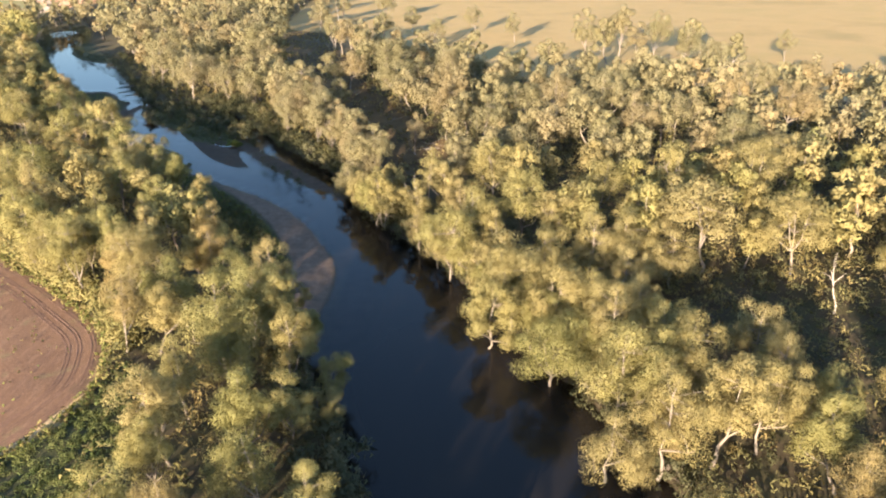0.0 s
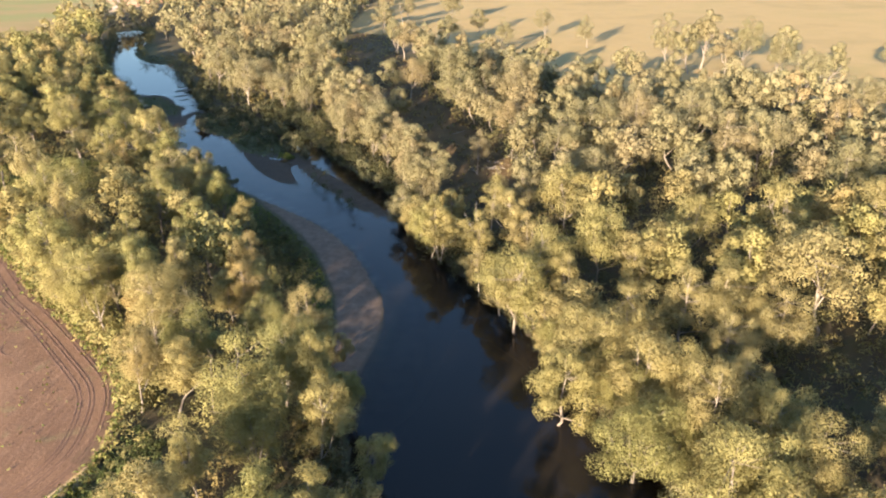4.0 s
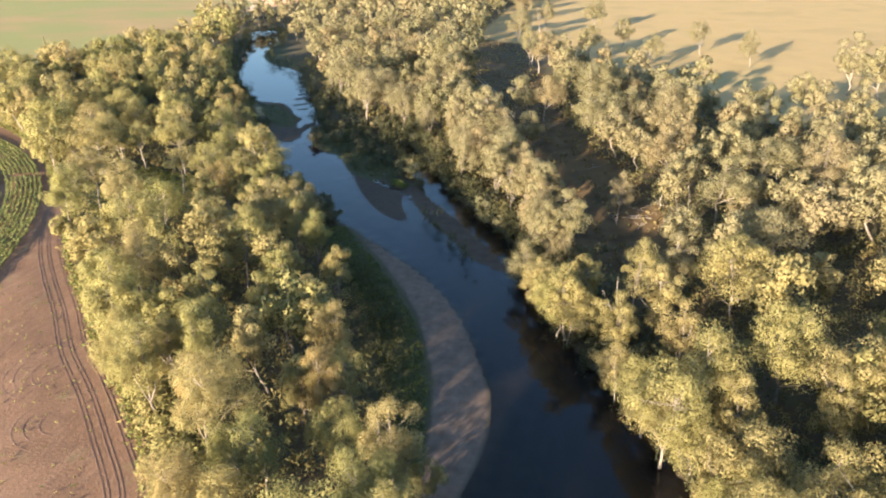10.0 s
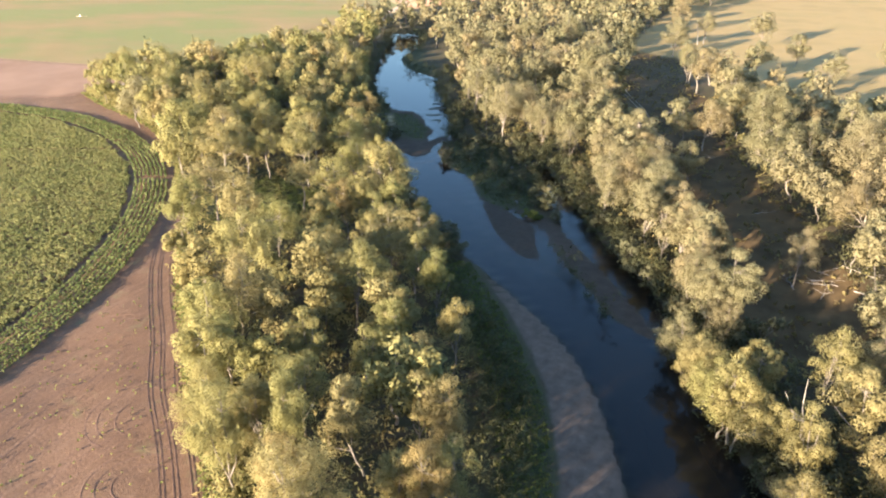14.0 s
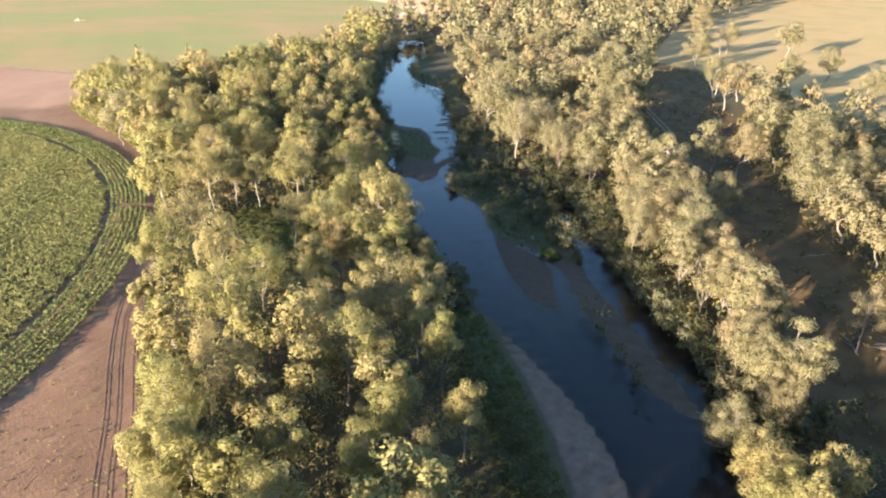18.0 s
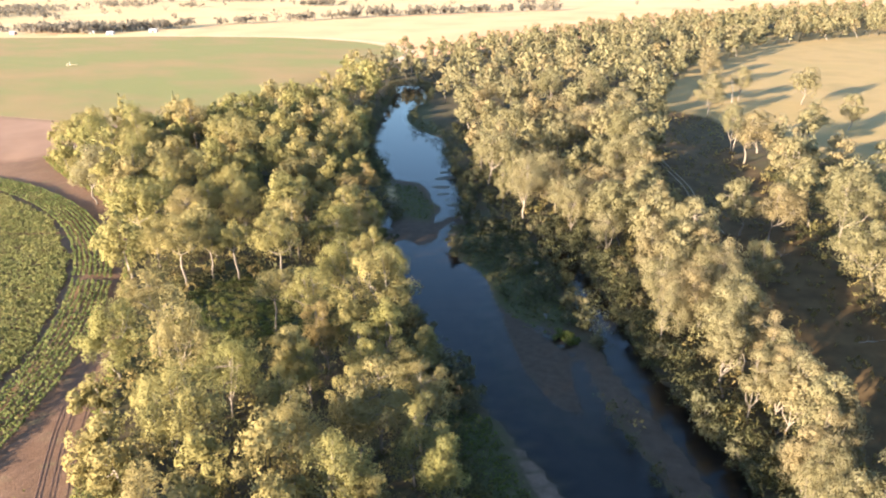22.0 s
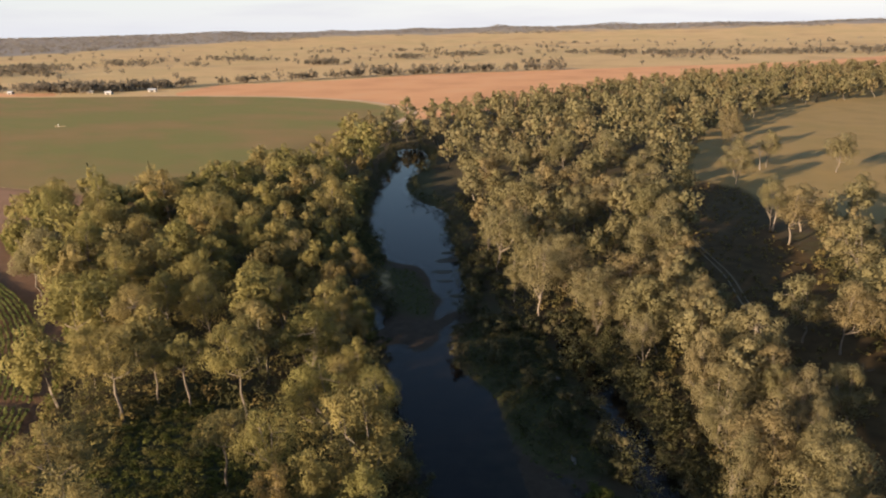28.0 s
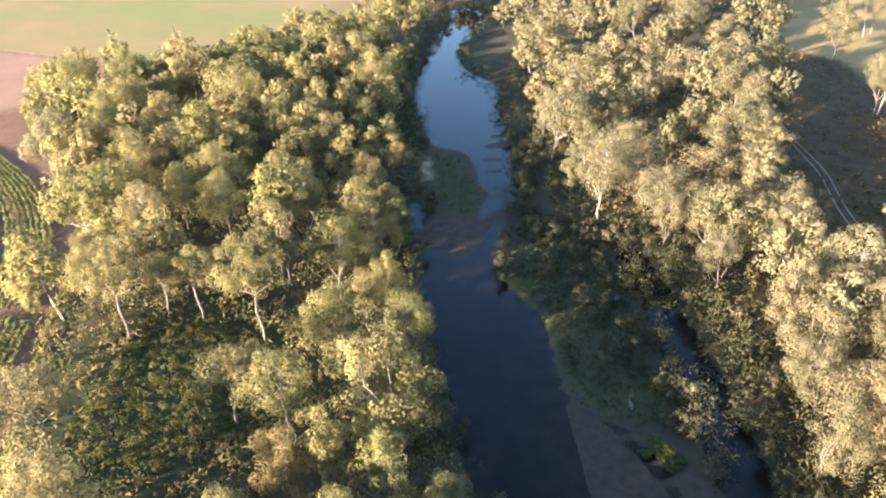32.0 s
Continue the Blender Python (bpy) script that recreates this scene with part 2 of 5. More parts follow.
def water_material():
    m = Nodes("river_water")
    rip = m.bump(m.noise(0.9, 3, 0.5), 0.03, 0.05, m.bump(m.noise(0.12, 2), 0.02, 0.3))
    deep = m.shader("Diffuse", Color=m.ramp(m.noise(0.03, 3), [(0.3, (0.009, 0.008, 0.007)), (0.7, (0.014, 0.011, 0.008))]))
    # silt hides the bed as the water deepens
    hide = m.math("SUBTRACT", 1.0, m.math("POWER", 2.718, m.math("MULTIPLY", m.attr("depth"), -3.2)), clamp=True)
    body = m.blend(hide, m.shader("Transparent", Color=(0.80, 0.74, 0.64)), deep)
    fr = m.t.nodes.new("ShaderNodeFresnel")
    fr.inputs["IOR"].default_value = 1.34
    m.put(fr, "Normal", rip)
    return m.done(m.blend(fr.outputs[0], body, m.shader("Glossy", Color=(0.50, 0.495, 0.495), Roughness=0.035, Normal=rip)))


def leaf_material(name, stops, shared, airy=0.03, grain=0.0):
    """Leaves whose tone goes from tree to tree, and a little from spray to spray."""
    m = Nodes(name)
    tone = m.attr("tint") if shared else m.objrand()
    base = m.ramp(tone, stops)
    isl = m.island()
    base = m.mix(m.span(isl, 0.0, 1.0, 0.0, 0.1), base, m.mix(1.0, base, (0.68, 0.72, 0.66), "MULTIPLY"))
    base = m.mix(m.span(isl, 0.9, 1.0, 0.0, 0.15), base, (0.24, 0.20, 0.075))
    soft = m.blend(0.5, m.shader("Diffuse", Color=base), m.shader("Translucent", Color=base))
    # a spray is a loose bunch with gaps between its leaves
    if not grain:
        return m.done(soft)
    gaps = m.span(m.noise(grain, 1.0, 0.5), 0.5 + airy, 0.53 + airy, 1.0, 0.0)
    gaps = m.math("SUBTRACT", 1.0, gaps)
    return m.done(m.blend(gaps, soft, m.shader("Transparent", Color=(1, 1, 1))))


WEST = [(0.0, (0.204, 0.187, 0.069)), (0.35, (0.244, 0.212, 0.081)), (0.6, (0.259, 0.213, 0.086)), (0.85, (0.253, 0.208, 0.092)), (1.0, (0.267, 0.199, 0.082))]
EAST = [(0.0, (0.197, 0.173, 0.085)), (0.35, (0.235, 0.200, 0.105)), (0.6, (0.222, 0.193, 0.095)), (0.85, (0.242, 0.198, 0.106)), (1.0, (0.246, 0.190, 0.094))]
LEAF_WEST = leaf_material("gum_leaves_yellow_olive", WEST, False)
LEAF_EAST = leaf_material("gum_leaves_grey_olive", EAST, False)
LEAF_SHARED = leaf_material("gum_leaves_woodland", [(p * 0.49, c) for p, c in WEST] + [(0.51 + p * 0.49, c) for p, c in EAST], True)
SCRUB = leaf_material("scrub_leaves", [(0.0, (0.091, 0.091, 0.052)), (0.5, (0.120, 0.114, 0.062)), (0.8, (0.153, 0.137, 0.073)), (1.0, (0.182, 0.153, 0.081))], False)
# the pale grey end of the ramp is distance haze put into the leaves
FARLEAF = leaf_material("haze_paled_far_leaves", [(0.0, (0.150, 0.132, 0.105)), (0.45, (0.21, 0.178, 0.135)), (1.0, (0.34, 0.31, 0.285))], True, 0.1, 1.5)
CROPLEAF = leaf_material("crop_leaves", [(0.0, (0.090, 0.112, 0.038)), (0.5, (0.150, 0.158, 0.055)), (1.0, (0.215, 0.195, 0.078))], True)
GRASS = leaf_material("grass_blades", [(0.0, (0.090, 0.108, 0.030)), (0.5, (0.150, 0.160, 0.045)), (0.75, (0.19, 0.165, 0.06)), (1.0, (0.23, 0.18, 0.075))], True)


def plain(name, lo, hi, scale, rough=0.8, spec=0.3, bump=0.4, dist=0.02, metal=0.0):
    m = Nodes(name)
    n = m.noise(scale, 5, 0.6)
    c = m.mix(n, lo, hi)
    c = m.mix(m.span(m.noise(scale * 0.12, 3), 0.4, 0.75, 0, 0.5), c, tuple(v * 0.6 for v in lo))
    return m.done(m.principled(c, rough, spec, m.bump(n, bump, dist), metal))


BARK = plain("gum_bark", (0.10, 0.080, 0.061), (0.24, 0.197, 0.152), 1.6, 0.85, 0.2, 0.5, 0.05)
DEADWOOD = plain("bleached_dead_wood", (0.15, 0.125, 0.098), (0.32, 0.27, 0.22), 2.0, 0.85, 0.2)
FAINT = plain("faint_wheel_rut", (0.10, 0.057, 0.038), (0.18, 0.105, 0.070), 1.4, 0.95, 0.1)
RUT = plain("pressed_wheel_rut", (0.10, 0.057, 0.038), (0.18, 0.105, 0.070), 1.4, 0.95, 0.1)
TRACK = plain("bare_earth_wheel_track", (0.20, 0.155, 0.10), (0.30, 0.235, 0.155), 1.0, 0.95, 0.1)
ROAD = plain("pale_dirt_road", (0.44, 0.30, 0.20), (0.58, 0.42, 0.30), 0.3, 0.95, 0.1)
MUDPILE = plain("wet_mud_and_weed", (0.03, 0.025, 0.016), (0.065, 0.055, 0.03), 1.4, 0.7, 0.3, 0.6, 0.06)
ROCK = plain("pale_weathered_rock", (0.09, 0.08, 0.066), (0.17, 0.155, 0.13), 1.5, 0.9, 0.2, 0.6, 0.06)
SHEDWALL = plain("pale_corrugated_wall", (0.24, 0.22, 0.19), (0.34, 0.32, 0.29), 0.6, 0.6, 0.4)
SHEDROOF = plain("galvanised_roof", (0.42, 0.42, 0.42), (0.55, 0.55, 0.55), 0.4, 0.35, 0.5, 0.2, 0.01, 0.3)
DARK = plain("dark_opening", (0.02, 0.02, 0.02), (0.04, 0.04, 0.04), 1.0)
STEEL = plain("galvanised_steel", (0.45, 0.45, 0.44), (0.62, 0.62, 0.60), 2.0, 0.45, 0.5, 0.2, 0.01, 0.6)
GROUND = ground_material()
WATER = water_material()


# ---- mesh helpers ----
def mesh_of(name, verts, faces, mats, smooth=False, index=None, tint=None, normals=None):
    me = bpy.data.meshes.new(name)
    verts = np.asarray(verts, dtype=np.float32)
    if isinstance(faces, np.ndarray):
        k = faces.shape[1]
        me.vertices.add(len(verts))
        me.vertices.foreach_set("co", verts.ravel())
        me.loops.add(faces.size)
        me.loops.foreach_set("vertex_index", faces.ravel().astype(np.int32))
        me.polygons.add(len(faces))
        me.polygons.foreach_set("loop_start", np.arange(0, faces.size, k, dtype=np.int32))
        me.update(calc_edges=True)
    else:
        me.from_pydata(verts.tolist(), [], faces)
    for mat in (mats if isinstance(mats, (list, tuple)) else [mats]):
        me.materials.append(mat)
    if index is not None:
        me.polygons.foreach_set("material_index", np.asarray(index, dtype=np.int32))
    me.polygons.foreach_set("use_smooth", np.full(len(me.polygons), smooth))
    if tint is not None:
        me.attributes.new("tint", "FLOAT", "POINT").data.foreach_set("value", np.asarray(tint, dtype=np.float32))
    if normals is not None:
        # leaves take the light as the rounded clump does that they belong to
        me.polygons.foreach_set("use_smooth", np.full(len(me.polygons), True))
        me.attributes.new("custom_normal", "FLOAT_VECTOR", "POINT").data.foreach_set("vector", np.asarray(normals, dtype=np.float32).ravel())
    me.update()
    return me


def part(name, me, parent, label=""):
    ob = new(name, me)
    ob.parent = parent
    return tagged(ob, label)


def smoothstep(a, b, v):
    t = np.clip((v - a) / (b - a), 0, 1)
    return t * t * (3 - 2 * t)


def bend(points, step=2.0):
    """A smooth line through plan points (Catmull-Rom)."""
    p = np.array(points, float)
    p = np.vstack([2 * p[0] - p[1], p, 2 * p[-1] - p[-2]])
    out = []
    for i in range(1, len(p) - 2):
        n = max(2, int(np.linalg.norm(p[i + 1] - p[i]) / step))
        t = np.linspace(0, 1, n, endpoint=False)[:, None]
        out.append(0.5 * (2 * p[i] + (p[i + 1] - p[i - 1]) * t + (2 * p[i - 1] - 5 * p[i] + 4 * p[i + 1] - p[i + 2]) * t ** 2 + (3 * p[i] - p[i - 1] - 3 * p[i + 1] + p[i + 2]) * t ** 3))
    return np.vstack(out + [p[-2:-1]])


def signed(poly, x, y):
    """Distance to a closed plan line, negative inside it."""
    P = np.asarray(poly, float)
    Q = np.roll(P, -1, axis=0)
    best = np.full(x.shape, 1e18)
    inside = np.zeros(x.shape, bool)
    for (ax, ay), (bx, by) in zip(P, Q):
        ex, ey = bx - ax, by - ay
        t = np.clip(((x - ax) * ex + (y - ay) * ey) / (ex * ex + ey * ey + 1e-12), 0, 1)
        best = np.minimum(best, (x - ax - t * ex) ** 2 + (y - ay - t * ey) ** 2)
        if ay != by:
            inside ^= ((ay > y) != (by > y)) & (x < ex * (y - ay) / (by - ay) + ax)
    d = np.sqrt(best)
    return np.where(inside, -d, d)


# ---- the plan: metres, z from the water ----
BANK_L = [(60, -140), (30, -60), (10, 10), (-8, 50), (-21, 88), (-27, 102), (-31, 118), (-30, 137), (-32, 149), (-37, 161), (-43, 172), (-52, 184), (-64, 195), (-80, 207),
          (-92, 216), (-104, 225), (-112, 233), (-125, 247), (-138, 262), (-148, 277.5), (-142, 278), (-139, 275.6), (-137.5, 283), (-140, 288.3), (-140.5, 293.5), (-140, 303), (-144.3, 302.5), (-143.8, 295),
          (-146.4, 296.4), (-148.5, 302), (-150, 309.5), (-156, 314.4), (-161, 321.3), (-167, 328.4), (-173, 332), (-180, 331.5), (-188, 336.5), (-198, 349), (-212, 363), (-242, 411), (-280, 486), (-288, 504), (-299, 518)]
BANK_R = [(-300, 528), (-284, 524), (-263, 496), (-252, 468), (-248, 446), (-232, 422), (-217, 408), (-199, 397), (-191, 386), (-180, 366),
          (-165, 345), (-153, 327), (-142, 308), (-138, 299), (-137, 291), (-133, 283), (-125, 272), (-114, 265), (-105, 253), (-96, 246.5), (-87, 245), (-78.6, 238.4), (-72.3, 228.5), (-66, 219), (-59, 211), (-50, 200), (-38, 192), (-25.5, 174), (-13.5, 156.5), (-3.5, 141), (4.5, 126.5), (12, 110), (19, 97), (30, 72), (52, 20), (70, -40), (105, -130)]
CREEK = [(-112, 297), (-100, 281), (-94, 271), (-87, 260), (-80, 249), (-73, 238), (-66, 230), (-58, 221), (-51, 213), (-44, 204), (-37, 195), (-28, 181), (-24, 178), (-31, 191), (-38, 203), (-45, 214), (-53, 224), (-62, 235), (-68, 243), (-75, 254), (-82, 265), (-90, 276), (-97, 286), (-108, 299)]
BACKWATER = [(-153, 283), (-157, 282.5), (-163, 289), (-167, 296), (-163.5, 297), (-157, 290)]
SANDBAR = [(-84, 208), (-79, 206), (-64, 195), (-52, 184), (-43, 172), (-37, 161), (-32, 149), (-30, 137), (-31, 120), (-36, 124), (-39.5, 140), (-42.3, 150), (-47.3, 161), (-52.5, 171), (-59, 180.5), (-69, 193), (-80, 205)]
SHALLOWS = [(-34, 150), (-30, 137), (-31, 120), (-24, 118), (-22, 132), (-26, 148)]
SPIT = [(-69, 215), (-78, 219), (-87, 227), (-97, 241), (-102, 248), (-94, 246), (-86, 241), (-80, 237), (-76, 227)]
MUD = [(-94, 248), (-86, 242), (-80, 237), (-73, 228), (-66, 220), (-59, 212), (-50, 201), (-40, 192), (-36, 196), (-46, 208), (-56, 220), (-66, 230), (-74, 239), (-84, 247)]
ISLAND_MUD = [(-149, 276), (-139, 274), (-136, 284), (-139, 293), (-138, 304), (-145, 304), (-145, 296), (-151, 293), (-161, 290), (-158, 281)]
ISLAND_RIM = [(-146, 296), (-148, 302), (-149, 310), (-161, 323), (-168, 330), (-176, 334), (-190, 339), (-188, 331), (-177, 325), (-170, 326), (-163, 319), (-154, 310)]
LUSH_R = [(-135, 296), (-133, 285), (-122, 271), (-112, 263), (-103, 251), (-94, 244), (-84, 241), (-86, 252), (-97, 270), (-108, 288), (-120, 302), (-132, 304)]
LUSH_L = [(-86, 210), (-80, 203), (-69, 191), (-59, 178), (-52, 168), (-46, 156), (-42, 146), (-39, 134), (-36, 122), (-43, 122), (-50, 145), (-58, 162), (-70, 178), (-82, 192), (-94, 208)]
LUSH_I = [(-151, 294.5), (-147.5, 298), (-151.5, 309), (-158, 314.5), (-166, 323), (-172, 327), (-178, 325), (-172, 314), (-160, 300)]
LUSH_U = [(-190, 337), (-200, 350), (-206, 357), (-213, 352), (-196, 326), (-184, 322), (-180, 330)]
LUSH_C = [(-166, 218), (-164, 232), (-138, 230), (-128, 222), (-136, 208), (-141, 190), (-152, 192), (-160, 208)]
GLADE = [(-176, 213), (-170, 241), (-136, 238), (-120, 224), (-130, 204), (-138, 181), (-152, 184)]
LUSH_F = [(-318, 576), (-255, 462), (-246, 444), (-228, 416), (-205, 401), (-200, 407), (-222, 428), (-240, 462)]
FIELD_EDGE = [(-86, 52), (-74, 70), (-66, 80), (-62, 92), (-64, 103), (-69, 112), (-79, 121), (-91, 131), (-103, 140), (-115, 151), (-128, 162), (-140, 173), (-150, 184), (-158, 193)]
TRACK_EDGE = [(-158, 193), (-172, 204), (-186, 216), (-204, 232), (-222, 244), (-252, 259), (-290, 272), (-318, 284)]
GROVE_L = FIELD_EDGE[3:] + TRACK_EDGE[1:] + [(-332, 298), (-306, 318), (-298, 345), (-300, 376), (-311, 430), (-308, 480), (-345, 525), (-345, 540), (-306, 530), (-280, 486), (-242, 411), (-198, 349), (-147, 276), (-104, 225), (-64, 195), (-37, 161), (-30, 137), (-27, 102), (-21, 88), (-8, 50), (30, -60), (-10, -60), (-40, 20), (-52, 60), (-52, 76), (-60, 90)]
GROVE_R = [(105, -130), (52, 20), (17, 96), (0, 124), (-18, 154), (-40, 191), (-66, 219), (-90, 250), (-125, 272), (-142, 308), (-180, 366), (-217, 408), (-252, 468), (-284, 528), (-350, 545), (-345, 615), (-322, 706), (-290, 750), (-270, 855), (-216, 1000),
           (-110, 1195), (10, 1255), (130, 1290), (135, 1240), (0, 1130), (-62, 1020), (-120, 870), (-140, 740), (-134, 600), (-128, 520), (-112, 440), (-76, 436), (-62, 430), (-46, 405), (-33, 398), (-10, 363), (12, 325), (41, 312), (71, 306), (90, 294), (112, 290), (135, 272), (160, 278), (330, 270), (330, -130)]
# where trunks may stand: the wooded strips, set back from the water
STAND_L = FIELD_EDGE[4:] + TRACK_EDGE[1:] + [(-330, 298), (-308, 318), (-300, 345), (-302, 376), (-312, 430), (-312, 480), (-345, 520), (-345, 533), (-310, 522), (-284, 478), (-262, 441), (-229, 375), (-192, 327), (-165, 295), (-155, 284), (-138, 258), (-119, 239), (-97, 205), (-84, 191), (-70, 172), (-62, 157), (-54, 142), (-42, 129), (-33, 115), (-27, 102), (-27, 88), (-12, 50), (20, -60), (-10, -60), (-40, 20), (-48, 60), (-48, 80), (-58, 98)]
STAND_R = [(100, -130), (60, 20), (18, 80), (11, 92), (4, 105), (1, 119), (-5, 136), (-18, 153), (-29, 173), (-34, 192), (-48, 213), (-60, 230), (-76, 247), (-85, 260), (-95, 275), (-112, 291), (-129, 307), (-152, 339), (-167, 367), (-197, 411), (-248, 484), (-270, 528), (-302, 533), (-345, 540), (-352, 590), (-330, 625), (-318, 700), (-290, 750), (-270, 855), (-216, 1000),
           (-110, 1195), (10, 1255), (130, 1290), (135, 1240), (0, 1000), (-20, 910), (-95, 812), (-130, 617), (-124, 531), (-116, 480), (-108, 425), (-100, 383), (-79, 316), (-64, 285), (-44, 250), (-31, 217), (-26, 196), (-8, 194), (0, 216), (-6, 232), (-15, 256), (-28, 278), (-42, 312), (-54, 347), (-58, 372), (-60, 425), (-46, 405), (-33, 398), (-10, 363), (12, 325), (41, 312), (71, 306), (90, 294), (112, 290), (135, 272), (160, 278), (330, 270), (330, -130)]
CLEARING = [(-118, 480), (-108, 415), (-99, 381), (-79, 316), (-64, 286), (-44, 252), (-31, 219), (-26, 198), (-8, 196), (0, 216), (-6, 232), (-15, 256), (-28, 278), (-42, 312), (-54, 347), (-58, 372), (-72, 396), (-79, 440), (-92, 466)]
PADDOCK = [(-165, 740), (-165, 600), (-155, 500), (-150, 470), (-125, 405), (-60, 288), (-20, 200), (-4, 198), (0, 216), (-25, 276), (-58, 372), (-70, 440), (-50, 400), (-20, 360), (5, 325), (41, 305), (90, 288), (330, 268), (800, 400), (700, 1150), (-30, 1145), (-95, 1020), (-150, 870)]
PADDOCK_SOUTH = [(-1200, 100), (-560, 100), (-300, -80), (-110, 0), (-86, 52), (-92, 40), (-56, 40), (-52, 60), (-40, 20), (-10, -60), (40, -160), (100, -400), (-900, -400)]
PASTURE = [(-1500, 300), (-1250, 480), (-1000, 605), (-844, 655), (-735, 703), (-640, 726), (-577, 735), (-520, 732), (-475, 722), (-411, 688), (-372, 645), (-352, 600), (-352, 555), (-330, 520), (-310, 480), (-312, 430), (-299, 376), (-303, 342), (-352, 338), (-420, 330), (-560, 320), (-900, 250), (-1300, 120)]
RED_FIELD = [(-747, 737), (-714, 711), (-640, 734), (-577, 742), (-520, 739), (-475, 729), (-411, 695), (-345, 620), (-322, 706), (-290, 750), (-270, 855), (-216, 1000), (-110, 1195), (10, 1255), (400, 1420), (900, 1700), (700, 2100), (23, 1789), (-137, 1505), (-459, 1232), (-626, 1083), (-683, 957), (-791, 843)]
RED_WEST = [(-860, 660), (-1000, 612), (-1250, 488), (-1600, 290), (-1700, 340), (-1300, 560), (-1010, 660), (-900, 690)]
RED_NEAR = [(-322, 296), (-305, 340), (-352, 336), (-420, 328), (-560, 318), (-900, 250), (-900, 150), (-560, 225), (-420, 242), (-350, 262), (-322, 276)]
TILLED = [(-86, 52)] + FIELD_EDGE[1:] + TRACK_EDGE[1:] + [(-318, 300), (-303, 342), (-352, 338), (-420, 330), (-560, 320), (-560, 100), (-300, -80), (-110, 0)]
LOW_CROP = [(-72, 70), (-64, 80), (-60, 92), (-60, 101), (-54, 98), (-50, 84), (-48, 66), (-56, 40), (-92, 40)]
GAPS = [(31, 200, 9), (42, 121, 10), (54, 124, 10), (65, 121, 9), (52, 106, 8), (24, 175, 8), (73, 168, 8), (42, 196, 7), (15, 191, 6), (-80, 270, 8), (-10.6, 155.4, 3), (45, 184.4, 3.5), (-78, 281, 8), (60, 106, 11), (56, 96, 7), (-19.5, 194, 7), (-14.5, 161, 3.5), (0.1, 167.7, 3)]     # dark holes in the eastern canopy: x, y, radius

RIVER = bend(BANK_L, 3).tolist() + bend(BANK_R, 3).tolist()
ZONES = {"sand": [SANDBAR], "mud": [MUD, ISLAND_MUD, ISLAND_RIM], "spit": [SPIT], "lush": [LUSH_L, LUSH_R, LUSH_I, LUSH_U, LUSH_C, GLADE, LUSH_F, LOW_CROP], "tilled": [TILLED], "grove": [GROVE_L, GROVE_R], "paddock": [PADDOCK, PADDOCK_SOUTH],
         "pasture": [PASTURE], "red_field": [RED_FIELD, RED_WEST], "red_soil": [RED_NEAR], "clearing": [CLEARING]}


def river_dist(x, y):
    return np.minimum(np.minimum(signed(RIVER, x, y), signed(CREEK, x, y)), signed(BACKWATER, x, y))


def soft_noise(x, y, s):
    """Cheap rolling relief from a few crossed waves."""
    return (np.sin(x / s + 1.3) * np.cos(y / s * 1.13 + 0.4) + 0.6 * np.sin((x + y) / s * 1.9 + 2.1) + 0.4 * np.cos((x - 1.7 * y) / s * 2.7))  / 2


# low hills on the skyline: bearing, height, half width in degrees
SKYLINE = [(135.2, 9, 2.2), (127.3, 8, 0.9), (120.9, 7, 1.2), (114.8, 13, 0.6), (113.6, 6, 1.6), (106.3, 11, 1.5), (99.0, 7, 3.0), (90.0, 10, 3.0)]


def bush_start(way):
    """How far out the open bush begins, by bearing in degrees."""
    return 3980 - 120 * smoothstep(90, 112, way) - 1000 * smoothstep(124, 152, way)


def heights(x, y, d=None, tilled=None, low=None):
    """The ground's height at plan points."""
    d = river_dist(x, y) if d is None else d
    tilled = signed(TILLED, x, y) if tilled is None else tilled
    low = np.minimum.reduce([signed(p, x, y) for p in (SANDBAR, MUD, ISLAND_MUD, ISLAND_RIM, LUSH_R, LUSH_I, LUSH_U, LUSH_L)]) if low is None else low
    out = np.maximum(d, 0)
    rise = np.maximum(out / (out + np.maximum(tilled, 0) + 1e-6) * np.where(tilled < 60, 1, 0), np.clip(out / 75, 0, 1))
    plain_z = 5.3 * smoothstep(0.05, 0.95, rise)
    beach = 0.07 * out + 0.05 * np.minimum(out, 2)
    plain_z = np.maximum(plain_z, np.minimum(beach, 1.2))
    beach = np.minimum(beach, 1.2)
    z = np.where(low < 0, beach, beach + (plain_z - beach) * smoothstep(0, 9, low))
    z = z + 0.22 * soft_noise(x, y, 7.0) * smoothstep(4, 14, out) * smoothstep(0, 10, np.abs(tilled))
    shoal = np.minimum.reduce([signed(p, x, y) for p in (SPIT, ISLAND_MUD, SHALLOWS)])
    z = np.where(d < 0, -np.minimum(2.2, (0.11 + 0.25 * smoothstep(3, 11, shoal)) * np.minimum(-d, 2.0) + (0.02 + 0.22 * smoothstep(1, 12, shoal)) * np.maximum(-d - 2.0, 0) + 0.3 * smoothstep(0, -3, signed(CREEK, x, y))), z)
    # the mud spit barely breaks the surface
    z = np.where(d < 0, np.maximum(z, np.minimum(0.05, -0.01 - 0.03 * signed(SPIT, x, y))), z)
    r = np.hypot(x + 50, y - 120)
    hills = 42 * smoothstep(2600, 4500, r) + (9 + 5 * soft_noise(x, y, 520.0) + 1.5 * soft_noise(x, y, 210.0)) * smoothstep(3600, 4500, r)
    way = np.degrees(np.arctan2(y - 120, x + 50))
    for az, high, wide in SKYLINE:
        hills = hills + high * np.exp(-((way - az) / wide) ** 2) * smoothstep(3700, 4500, r)
    return z + hills - 200 * smoothstep(4600, 5000, r)


